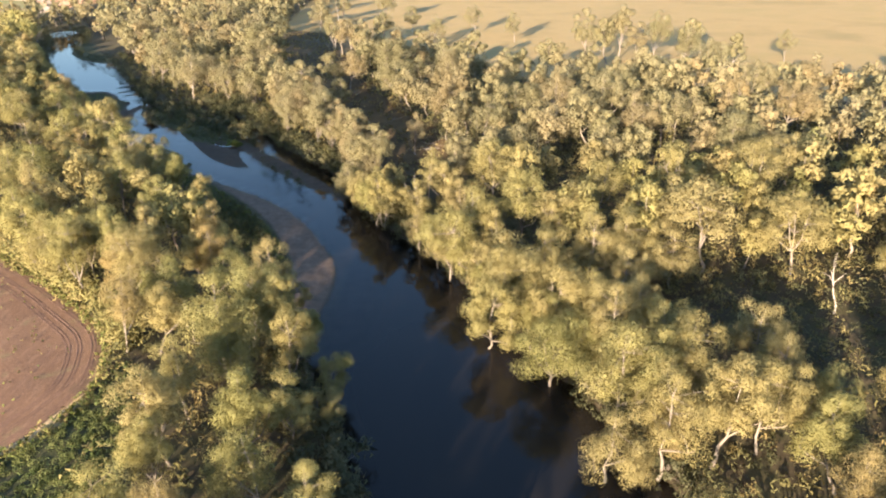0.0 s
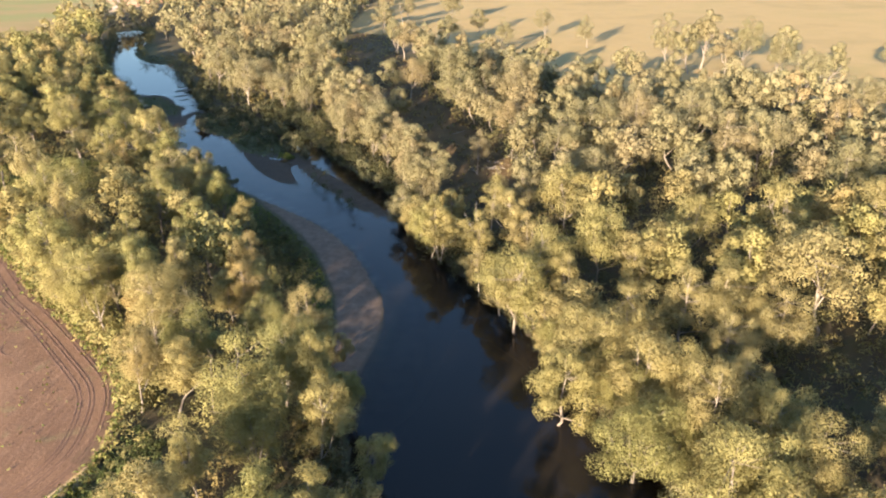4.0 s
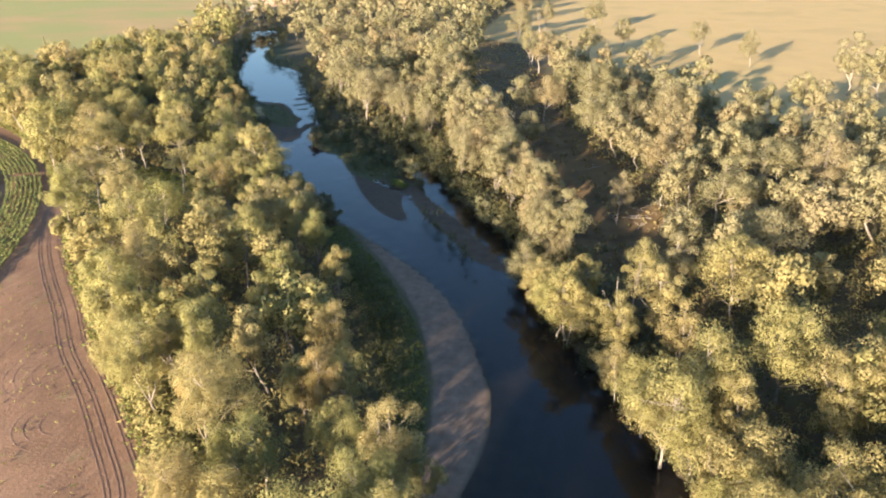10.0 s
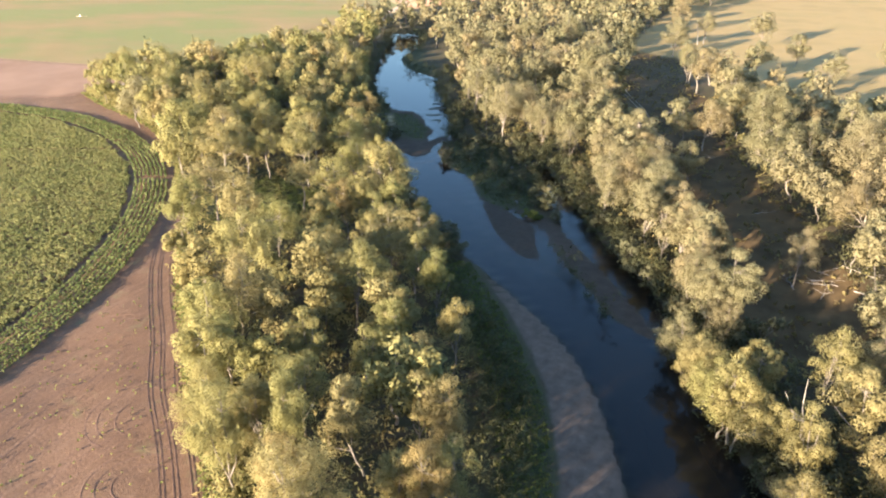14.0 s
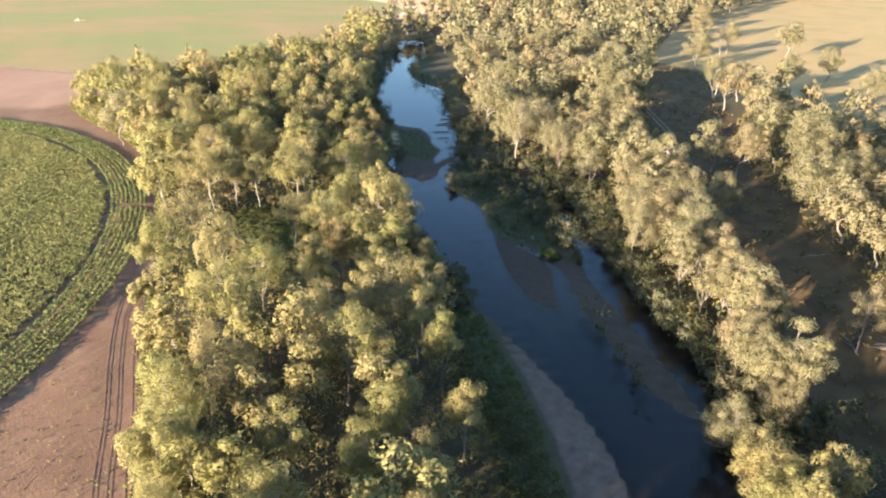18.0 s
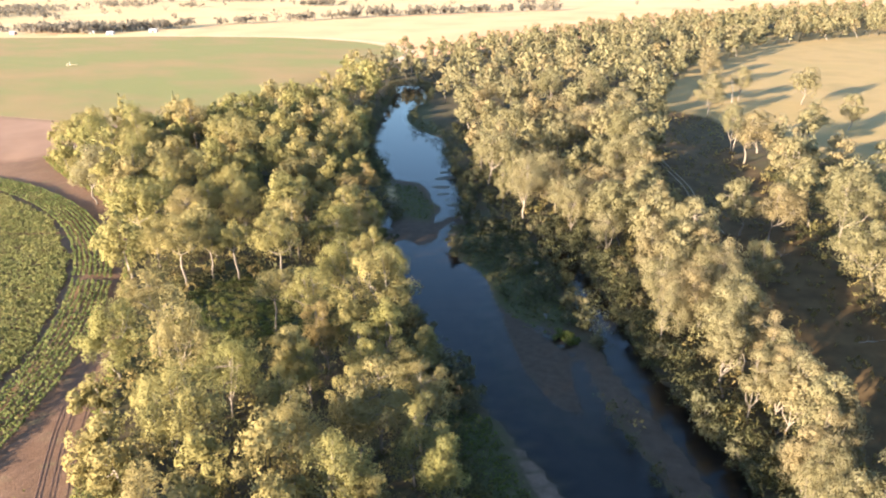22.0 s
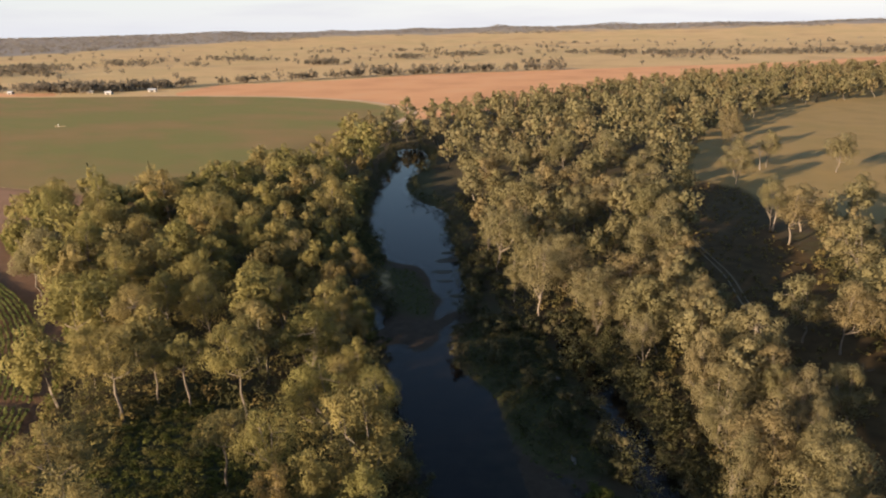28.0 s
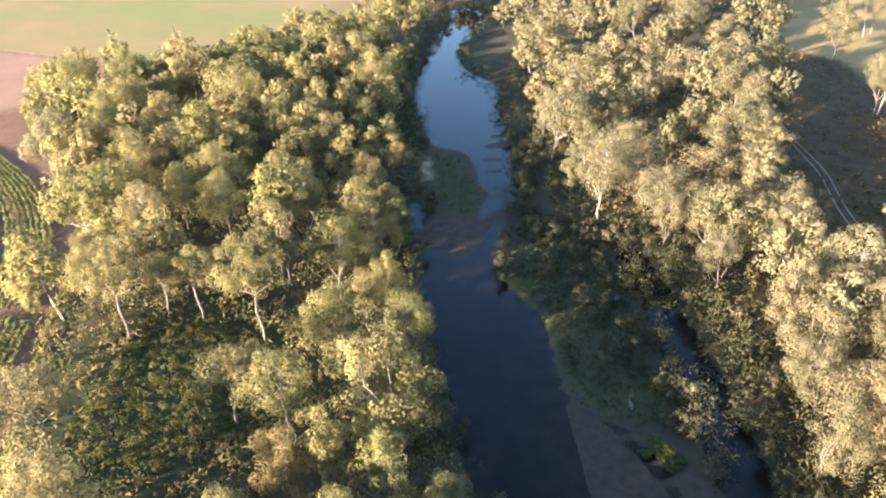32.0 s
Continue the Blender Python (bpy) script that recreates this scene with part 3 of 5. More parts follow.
def steps(core_a, core_b, fine, mid_a, mid_b, mid):
    mids_lo = np.arange(core_a - mid, mid_a, -mid)[::-1]
    mids_hi = np.arange(core_b + mid, mid_b, mid)
    lo, hi, g = [], [], mid
    a, b = (mids_lo[0] if len(mids_lo) else core_a), (mids_hi[-1] if len(mids_hi) else core_b)
    while a > -5200:
        g *= 1.10
        a -= g
        lo.append(a)
    g = mid
    while b < 5200:
        g *= 1.10
        b += g
        hi.append(b)
    return np.concatenate([lo[::-1], mids_lo, np.arange(core_a, core_b + 0.1, fine), mids_hi, hi])


def build_ground():
    gx, gy = steps(-340, 140, 2.6, -1060, 300, 9.0), steps(40, 440, 2.6, -60, 1320, 9.0)
    X, Y = [a.ravel() for a in np.meshgrid(gx, gy)]
    d = river_dist(X, Y)
    zones = {k: np.minimum.reduce([signed(p, X, Y) for p in ps]) for k, ps in ZONES.items()}
    zones["tilled"] = np.where(np.hypot(X - CROP_X, Y - CROP_Y) < CROP_R - 2, np.minimum(zones["tilled"], -2), zones["tilled"])
    low = np.minimum.reduce([zones["sand"], zones["mud"]] + [signed(p, X, Y) for p in (LUSH_R, LUSH_I, LUSH_U, LUSH_L)])
    Z = heights(X, Y, d, zones["tilled"], low)
    nx, ny = len(gx), len(gy)
    i = (np.arange(ny - 1)[:, None] * nx + np.arange(nx - 1)[None, :]).ravel()
    me = mesh_of("ground", np.stack([X, Y, Z], 1), np.stack([i, i + 1, i + nx + 1, i + nx], 1), GROUND, True)
    zones["river"] = d
    zones["bush"] = (bush_start(np.degrees(np.arctan2(Y - 120, X + 50))) - np.hypot(X + 50, Y - 120)) / 10
    for k, v in zones.items():
        me.attributes.new(k, "FLOAT", "POINT").data.foreach_set("value", np.clip(v, -60, 60).astype(np.float32))
    return tagged(new("ground", me), "farmland, woodland floor and sandy river bank under low sun", "ground", kind="structure")


ground = build_ground()


def build_water():
    gx, gy = np.arange(-420.0, 112, 3.0), np.arange(-140.0, 642, 3.0)
    X, Y = [a.ravel() for a in np.meshgrid(gx, gy)]
    d = river_dist(X, Y)
    nx, ny = len(gx), len(gy)
    i = (np.arange(ny - 1)[:, None] * nx + np.arange(nx - 1)[None, :]).ravel()
    f = np.stack([i, i + 1, i + nx + 1, i + nx], 1)
    f = f[d[f].min(1) < 3.0]
    used, flat = np.unique(f, return_inverse=True)
    P = np.stack([X, Y, 0 * X], 1)[used]
    me = mesh_of("water", P, flat.reshape(-1, 4), WATER, True)
    me.attributes.new("depth", "FLOAT", "POINT").data.foreach_set("value", np.maximum(0, -heights(P[:, 0], P[:, 1])).astype(np.float32))
    return tagged(new("water", me), "dark still river water mirroring sky and trees", "water", kind="structure")


build_water()


# the first tone is darkened: bank shade put into the leaf colour
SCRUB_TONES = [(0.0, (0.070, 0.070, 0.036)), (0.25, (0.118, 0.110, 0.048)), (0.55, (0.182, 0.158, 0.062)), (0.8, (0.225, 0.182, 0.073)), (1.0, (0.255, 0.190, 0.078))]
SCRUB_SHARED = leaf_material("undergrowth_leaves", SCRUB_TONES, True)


# ---- trees ----
def tube(path, radii, sides):
    """A tapered round branch along a path: vertices and quads."""
    path = np.asarray(path, float)
    t = np.gradient(path, axis=0)
    t /= np.linalg.norm(t, axis=1)[:, None] + 1e-9
    ref = np.where(np.abs(t[:, 2:3]) > 0.9, [[1.0, 0, 0]], [[0, 0, 1.0]])
    u = np.cross(t, ref)
    u /= np.linalg.norm(u, axis=1)[:, None] + 1e-9
    w = np.cross(t, u)
    a = np.arange(sides) * 2 * math.pi / sides
    ring = u[:, None] * np.cos(a)[None, :, None] + w[:, None] * np.sin(a)[None, :, None]
    v = (path[:, None] + ring * np.asarray(radii)[:, None, None]).reshape(-1, 3)
    n = len(path)
    i = np.arange(n - 1)[:, None] * sides + np.arange(sides)[None, :]
    j = np.arange(n - 1)[:, None] * sides + (np.arange(sides)[None, :] + 1) % sides
    return v, np.stack([i, j, j + sides, i + sides], -1).reshape(-1, 4)


def gather(pieces):
    vs, fs, o = [], [], 0
    for v, f in pieces:
        vs.append(v)
        fs.append(f + o)
        o += len(v)
    return np.vstack(vs), np.vstack(fs)


def sprays(rng, centres, radii, count, size, flat=0.8, inner=0.5):
    """Leaf sprays, small three-cornered blades that lie round the centres of clumps and face outward."""
    n = len(centres) * count
    squash = np.repeat(rng.uniform(0.72, 1.35, (len(centres), 3)), count, 0)
    c, r = np.repeat(centres, count, 0), np.repeat(radii, count)[:, None]
    u = rng.normal(size=(n, 3))
    u /= np.linalg.norm(u, axis=1)[:, None]
    u[:, 2] = np.where(u[:, 2] < -0.3, -u[:, 2], u[:, 2])
    p = c + u * r * squash * np.array([1, 1, flat]) * (inner + (1.3 - inner) * rng.uniform(0, 1, (n, 1)) ** 1.2)
    a = rng.normal(size=(n, 3)) * 0.7 + u * 0.5 + [0, 0, -0.45]
    a /= np.linalg.norm(a, axis=1)[:, None]
    nrm = u + rng.normal(size=(n, 3)) * 0.6
    b = np.cross(nrm, a)
    b /= np.linalg.norm(b, axis=1)[:, None] + 1e-9
    nrm = np.cross(a, b)
    s = (size * rng.uniform(0.7, 1.3, n))[:, None]
    k = rng.uniform(0.2, 0.36, (n, 1))
    v = np.stack([p + a * s * 0.8, p + b * s * k - a * s * 0.6, p - b * s * k - a * s * 0.7], 1).reshape(-1, 3)
    shade = u * 0.9 + nrm * 0.1
    shade /= np.linalg.norm(shade, axis=1)[:, None]
    return v, np.arange(n * 3).reshape(-1, 3), np.repeat(shade, 3, 0)


def lobes(rng, centres, radii, count, size, knobs=7):
    """Leaf sprays that lie like shingles over knobbly rounded lobes, with loose ends sticking out."""
    n = len(centres) * count
    c, r = np.repeat(centres, count, 0), np.repeat(radii, count)[:, None]
    squash = np.repeat(rng.uniform(0.8, 1.25, (len(centres), 3)) * [1, 1, 0.9], count, 0)
    u = rng.normal(size=(n, 3))
    u[:, 2] = u[:, 2] + 0.25
    u /= np.linalg.norm(u, axis=1)[:, None]
    k = rng.normal(size=(len(centres), knobs, 3))
    k /= np.linalg.norm(k, axis=2)[:, :, None]
    near = np.einsum("ij,ikj->ik", u, np.repeat(k, count, 0))
    pick = near.argmax(1)
    knob = np.repeat(k, count, 0)[np.arange(n), pick]
    swell = np.clip((near.max(1) - 0.55) / 0.45, 0, 1)[:, None]
    p = c + u * r * squash * (0.78 + 0.34 * swell ** 0.7 + 0.12 * rng.normal(size=(n, 1)))
    out = u * 0.75 + (u - knob * 0.7) * 0.9 * (1 - swell) + knob * 0.25
    out /= np.linalg.norm(out, axis=1)[:, None]
    nrm = out + rng.normal(size=(n, 3)) * 0.55
    a = rng.normal(size=(n, 3)) * 0.8 + [0, 0, -0.6]
    a -= nrm * (np.einsum("ij,ij->i", a, nrm) / np.einsum("ij,ij->i", nrm, nrm))[:, None]
    a /= np.linalg.norm(a, axis=1)[:, None] + 1e-9
    b = np.cross(nrm, a)
    b /= np.linalg.norm(b, axis=1)[:, None] + 1e-9
    s = (size * rng.uniform(0.6, 1.35, n))[:, None]
    w = rng.uniform(0.26, 0.5, (n, 1))
    v = np.stack([p + a * s * 0.8, p + b * s * w - a * s * 0.6, p - b * s * w - a * s * 0.7], 1).reshape(-1, 3)
    return v, np.arange(n * 3).reshape(-1, 3), np.repeat(out, 3, 0)


def unit(v):
    return v / (np.linalg.norm(v, axis=1)[:, None] + 1e-9)


def quads_to_tris(f):
    return np.vstack([f[:, [0, 1, 2]], f[:, [0, 2, 3]]])


def gum(rng, height, spread, clumps, per_clump, size, lean=0.12, limbs=5, bare=0.34, sides=6, simple=False, low=0.24, heart=0.575, deep=0.35):
    """A gum tree: leaning trunk, spreading limbs, twigs, and rounded clumps of leaves over an uneven crown."""
    wood = []
    top = np.array([rng.normal() * lean * spread, rng.normal() * lean * spread, height * bare])
    r0 = 0.010 * height + 0.05
    wood.append(tube([[0, 0, -0.6], top * 0.3 + rng.normal(size=3) * [0.15, 0.15, 0], top * 0.65 + rng.normal(size=3) * [0.25, 0.25, 0], top], [r0 * 1.4, r0 * 1.05, r0 * 0.9, r0 * 0.8], sides))
    # centres of clumps: an uneven dome, a few low skirts
    u = rng.normal(size=(clumps, 3))
    u[:, 2] = np.abs(u[:, 2]) * 1.15 - 0.62
    u /= np.linalg.norm(u, axis=1)[:, None]
    lop = rng.normal(size=2) * 0.10 * spread
    c = u * rng.uniform(0.45, 1.12, (clumps, 1)) * np.array([spread * 0.40, spread * 0.40, height * deep])
    c += np.array([top[0] + lop[0], top[1] + lop[1], height * heart])
    c[0] = [top[0] + lop[0] * 0.5, top[1] + lop[1] * 0.5, height * 0.9]
    r = rng.uniform(0.065, 0.14, clumps) * spread + 0.2
    r = r * (1.15 if simple else 1.0)
    c[:, 2] = np.clip(c[:, 2], height * low, height - 0.5 * r)
    order = np.argsort(-c[:, 2])
    heads = [order[0]] + list(rng.permutation(order[1:])[:limbs - 1])
    forks = []
    for k in heads:
        end = c[k]
        m1 = top + (end - top) * [0.5, 0.5, 0.36] + rng.normal(size=3) * 0.25
        m2 = top + (end - top) * [0.8, 0.8, 0.72] + rng.normal(size=3) * 0.25
        wood.append(tube([top, m1, m2, end], [r0 * 0.6, r0 * 0.45, r0 * 0.3, r0 * 0.12], 3 if simple else max(4, sides - 1)))
        forks += [m1, m2]
    if not simple:
        forks = np.array(forks)
        for k in range(clumps):
            if k in heads:
                continue
            s = forks[np.argmin(np.linalg.norm(forks - c[k], axis=1))]
            wood.append(tube([s, (s + c[k]) / 2 + rng.normal(size=3) * 0.2, c[k]], [r0 * 0.26, r0 * 0.17, r0 * 0.08], 4))
    wv, wf = gather(wood)
    lv, lf, ln = lobes(rng, c, r, per_clump, size, 5 if simple else 8)
    # the crown as a whole rounds the light too
    mid = np.array([top[0] + lop[0], top[1] + lop[1], height * 0.45])
    # and gum leaves hang, so that they face sideways more than up
    ln = ln * 0.8 + unit((lv - mid) / [spread * 0.5, spread * 0.5, height * 0.45]) * 0.22
    ln = unit(ln * [1, 1, 0.6] + np.repeat(rng.normal(size=(len(lv) // 3, 3)) * 0.15, 3, 0))
    return (wv, quads_to_tris(wf)), (lv, lf, ln)


RNG = np.random.default_rng(7)
SHAPES = [(17, 11, 24), (15, 10, 22), (19, 11, 26), (13, 9, 20), (16, 12, 26), (15, 7.5, 18), (18, 9, 22), (12, 7, 16), (16, 10.5, 24), (13, 10, 22), (17, 8, 20), (14, 11, 24)]
SHAPES += [(18, 9, 18), (17, 11, 20), (19, 10, 18)]      # the last three carry their crowns high
GUMS = []
for hh, ss, cc in SHAPES:
    high = dict(low=0.5, heart=0.7, deep=0.27) if len(GUMS) > 11 else {}
    (wv, wf), (lv, lf, ln) = gum(RNG, hh, ss, int(cc * 1.65), 320, 0.18, limbs=int(RNG.integers(4, 7)), bare=float(RNG.uniform(0.2, 0.32)) + (0.22 if high else 0), lean=0.06, **high)
    crowns = [mesh_of("gum_crown", lv, lf, LEAF_WEST, normals=ln)]
    # a crown of finer leaves for the nearest trees: each spray parts into two
    ends, half = lv.reshape(-1, 3, 3), np.repeat(lv.reshape(-1, 3, 3).mean(1), 3, 0)
    slip = RNG.normal(size=(len(ends), 1, 3)) * 0.13
    fine = np.concatenate([(half.reshape(-1, 3, 3) + (ends - half.reshape(-1, 3, 3)) * 0.72 + q * slip).reshape(-1, 3) for q in (1, -1)])
    close = mesh_of("gum_crown", fine, np.arange(len(fine)).reshape(-1, 3), LEAF_WEST, normals=np.concatenate([ln, ln]))
    # a thinner crown of larger sprays for the trees that stay far off
    few = RNG.permutation(len(lf))[:int(len(lf) * 0.5)]
    pick = lf[few].ravel()
    hub = np.repeat(lv[pick].reshape(-1, 3, 3).mean(1), 3, 0)
    crowns += [mesh_of("gum_crown", hub + (lv[pick] - hub) * 1.5, np.arange(len(pick)).reshape(-1, 3), LEAF_WEST, normals=ln[pick])]
    GUMS.append((hh, ss, mesh_of("gum_trunk", wv, wf, BARK, True), crowns + [close]))


def spread_points(rng, n, box, keep, gap, taken):
    """Uneven points in a box, no two nearer than the gap at each place, where keep() allows them."""
    x0, y0, x1, y1 = box
    P = np.stack([rng.uniform(x0, x1, n), rng.uniform(y0, y1, n)], 1)
    ok = keep(P[:, 0], P[:, 1])
    P = P[ok]
    cell, grid = 8.0, {}
    for q in taken:
        grid.setdefault((int(q[0] // cell), int(q[1] // cell)), []).append(q)
    out = []
    gaps = gap(P[:, 0], P[:, 1])
    for (x, y), g in zip(P.tolist(), gaps.tolist()):
        cx, cy = int(x // cell), int(y // cell)
        if all((x - q[0]) ** 2 + (y - q[1]) ** 2 > g * g for i in (-1, 0, 1) for j in (-1, 0, 1) for q in grid.get((cx + i, cy + j), ())):
            grid.setdefault((cx, cy), []).append((x, y))
            out.append((x, y))
    return out


# trees that stand apart or mark an edge: x, y, height, spread
MARKED = [
    (-109, 552, 21, 14), (-58, 519, 19, 15), (-68, 388, 19, 15), (-75, 404, 20, 9), (-46, 964, 22, 16), (-95.5, 191.5, 19, 13),
    (-306, 288, 16, 14), (-311, 300, 14, 11), (-137.9, 214.3, 15, 11), (-36, 462, 16, 12), (4, 448, 18, 11), (-50, 430, 17, 13), (-88, 520, 18, 12), (-27, 197, 11, 8),
    (26, 420, 17, 11), (-100, 500, 17, 14), (-20, 420, 16, 11), (-120, 600, 18, 13),
    (58, 366, 25, 14), (66, 352, 22, 12), (73, 362, 27, 15), (80, 347, 21, 11), (88, 354, 25, 13), (97, 334, 20, 12), (104, 345, 22, 13), (116, 331, 18, 11), (150, 352, 15, 11)]


# the trees nearest the river, stretch by stretch: x, y, spread of the crown
GUMS_WEST_A = [(-43.2, 78.2, 9), (-31.7, 78.8, 9), (-43.3, 87.3, 6), (-38.0, 92.8, 10), (-30.0, 97.4, 8), (-41.8, 101.4, 13), (-60.4, 103.7, 7), (-54.9, 104.0, 8), (-34.3, 106.7, 8), (-40.6, 111.7, 10), (-53.7, 114.9, 10), (-65.7, 118.4, 11), (-37.9, 119.7, 8), (-70.0, 123.1, 7), (-77.9, 123.7, 8), (-53.7, 130.4, 5), (-85.3, 130.4, 8), (-57.6, 131.6, 6), (-71.7, 131.8, 7), (-79.5, 131.9, 8), (-94.3, 135.0, 9), (-65.7, 136.1, 7), (-51.1, 137.2, 5), (-77.9, 138.4, 10), (-94.9, 141.6, 9)]
GUMS_WEST_B = [(-102.0, 143.7, 10), (-56.6, 144.7, 5), (-62.0, 144.9, 4), (-85.8, 149.8, 5), (-76.7, 152.4, 5), (-103.6, 153.4, 10), (-67.9, 156.7, 5), (-74.6, 159.2, 5), (-67.9, 166.5, 6), (-90.1, 169.1, 11), (-119.4, 172.2, 13), (-84.0, 172.5, 6), (-101.5, 176.9, 11), (-78.7, 180.2, 7), (-147.4, 183.5, 12), (-122.0, 185.4, 12), (-111.1, 185.9, 7), (-135.1, 187.3, 11), (-98.3, 188.6, 7), (-147.4, 192.6, 10), (-119.1, 194.5, 8), (-91.1, 195.3, 7), (-113.6, 195.4, 6), (-157.5, 201.0, 13), (-143.5, 202.6, 11), (-107.1, 202.8, 7)]
GUMS_WEST_C = [(-102.3, 205.3, 7), (-118.2, 206.4, 6), (-115.0, 210.5, 6), (-109.0, 212.3, 8), (-102.5, 213.2, 5), (-127.6, 214.7, 10), (-140.4, 217.3, 8), (-167.6, 217.8, 14), (-114.3, 220.9, 15), (-155.1, 221.4, 9), (-183.4, 223.6, 9), (-167.9, 226.2, 9), (-117.4, 227.1, 4), (-162.2, 229.0, 8), (-150.1, 231.7, 11), (-131.8, 233.9, 11), (-186.2, 235.9, 10), (-205.7, 241.8, 15), (-137.5, 243.5, 6), (-137.4, 248.5, 6), (-163.8, 249.6, 8), (-212.5, 250.5, 12), (-244.2, 251.3, 15), (-150.0, 251.3, 14), (-194.4, 251.5, 10), (-182.5, 253.6, 11)]
GUMS_WEST_D = [(-194.9, 263.3, 15), (-241.2, 263.5, 13), (-168.6, 263.7, 9), (-157.4, 265.5, 7), (-183.7, 268.1, 15), (-199.3, 273.3, 11), (-219.4, 278.5, 12), (-244.0, 283.7, 13), (-286.5, 283.8, 14), (-171.8, 286.0, 8), (-264.4, 286.0, 15), (-206.4, 294.9, 12), (-191.4, 296.3, 11), (-301.8, 297.1, 15), (-284.9, 298.7, 15), (-230.3, 300.1, 15), (-205.8, 310.1, 15), (-264.4, 312.2, 15), (-252.6, 312.7, 13), (-194.4, 317.8, 10), (-234.6, 335.8, 13), (-216.7, 345.6, 15), (-267.8, 348.2, 14), (-243.6, 368.0, 15), (-264.4, 405.1, 15)]
GUMS_EAST_A = [(19.2, 78.9, 8), (26.5, 79.3, 9), (34.2, 80.8, 8), (41.7, 83.2, 9), (22.5, 88.6, 11), (32.0, 91.5, 7), (36.2, 95.5, 8), (46.2, 100.0, 8), (13.6, 101.2, 12), (31.8, 102.1, 9), (24.2, 104.7, 9), (14.9, 112.5, 10), (58.0, 112.9, 8), (3.0, 113.8, 8), (22.4, 114.7, 8), (8.0, 119.7, 11), (53.7, 121.8, 8), (14.8, 130.7, 10), (24.1, 131.1, 9), (41.5, 131.8, 10), (65.8, 132.8, 12), (30.8, 133.7, 9), (5.6, 135.1, 10), (49.1, 136.8, 15), (-4.4, 139.8, 10), (-1.1, 148.2, 9), (39.1, 152.5, 9), (21.9, 155.0, 10), (-10.6, 155.4, 6)]
GUMS_EAST_B = [(12.5, 157.8, 10), (-13.4, 161.1, 6), (49.9, 162.2, 10), (68.1, 162.8, 13), (32.0, 165.1, 10), (0.1, 167.7, 12), (-22.8, 170.5, 7), (82.5, 177.3, 12), (-20.6, 178.3, 7), (7.0, 179.4, 12), (-25.9, 181.1, 8), (45.0, 184.4, 11), (-31.6, 188.6, 8), (71.1, 189.3, 11), (31.0, 193.0, 12), (-20.9, 198.3, 11), (-28.0, 202.1, 8), (15.5, 202.4, 12), (-36.8, 203.1, 9), (48.2, 213.3, 13), (-37.8, 217.3, 10), (5.1, 224.6, 14), (65.4, 225.0, 13), (99.4, 225.3, 15), (-18.3, 226.6, 7), (43.4, 231.1, 14), (85.4, 231.3, 13), (-58.0, 232.6, 7), (-50.8, 234.1, 8)]
GUMS_EAST_C = [(-63.6, 235.1, 9), (28.6, 237.7, 14), (-66.1, 242.2, 7), (14.7, 244.7, 15), (-74.5, 245.5, 6), (-49.8, 245.9, 15), (-6.0, 249.7, 10), (-73.2, 251.1, 9), (-59.3, 256.0, 12), (-78.6, 258.0, 11), (116.9, 259.3, 15), (103.4, 267.5, 15), (-70.2, 267.6, 13), (69.1, 267.8, 14), (-88.4, 279.5, 12), (-87.2, 270.6, 11), (-73.4, 274.9, 7), (-50.7, 277.3, 9), (-7.2, 284.9, 15), (-27.9, 286.6, 15), (-80.7, 286.7, 9), (-65.9, 288.6, 12), (-98.6, 288.6, 14), (-110.1, 291.4, 11), (94.6, 295.0, 15), (-19.9, 296.1, 9), (-119.6, 304.6, 14), (-105.5, 308.3, 13), (-34.7, 309.2, 15), (-51.5, 309.5, 12)]
GUMS_EAST_D = [(-59.2, 313.6, 11), (-76.7, 314.2, 6), (-113.6, 316.4, 14), (-11.8, 319.3, 10), (-102.4, 321.2, 15), (-91.3, 325.9, 15), (-122.6, 332.6, 13), (-145.4, 335.0, 15), (-101.0, 342.3, 15), (-144.3, 352.7, 13), (-49.0, 353.5, 14), (-107.5, 375.3, 13), (-135.3, 378.0, 13), (-157.5, 384.1, 15), (-125.8, 389.8, 15), (-114.2, 401.0, 15), (-146.0, 404.7, 15), (-65.5, 405.6, 15), (-188.9, 422.3, 15), (-206.4, 439.2, 15), (-129.0, 445.8, 15), (-187.6, 447.6, 15), (-167.4, 455.3, 15), (-152.0, 461.2, 15), (-95.0, 470.7, 15), (-158.0, 479.3, 15)]
_all = [q for stretch in (GUMS_WEST_A, GUMS_WEST_B, GUMS_WEST_C, GUMS_WEST_D, GUMS_EAST_A, GUMS_EAST_B, GUMS_EAST_C, GUMS_EAST_D) for q in stretch]
_glade = signed(LUSH_C, np.array(_all)[:, 0], np.array(_all)[:, 1])
SUN_LANE = [(-164, 197), (-140, 198), (-134, 207), (-160, 212)]
_creek = signed(CREEK, np.array(_all)[:, 0], np.array(_all)[:, 1])
_lane = signed(SUN_LANE, np.array(_all)[:, 0], np.array(_all)[:, 1])
KNOWN = [q for q, g, l, w in zip(_all, _glade, _lane, _creek) if g > -3 and l > 0 and w > 3.5 and all(math.hypot(q[0] - gx, q[1] - gy) > gr * 0.8 for gx, gy, gr in GAPS)]      # the grassy glade stays open to the low sun


def grove_keep(x, y):
    ok = ((signed(STAND_L, x, y) < -1.0) | (signed(STAND_R, x, y) < -1.0)) & (river_dist(x, y) > 4.0)
    ok &= (signed(LUSH_C, x, y) > 13.0) & (signed(SUN_LANE, x, y) > 3.0)
    ok &= (river_dist(x, y) > 9.0) | (y > 140) | (x < -20)
    for gx, gy, gr in GAPS:
        ok &= np.hypot(x - gx, y - gy) > gr
    return ok


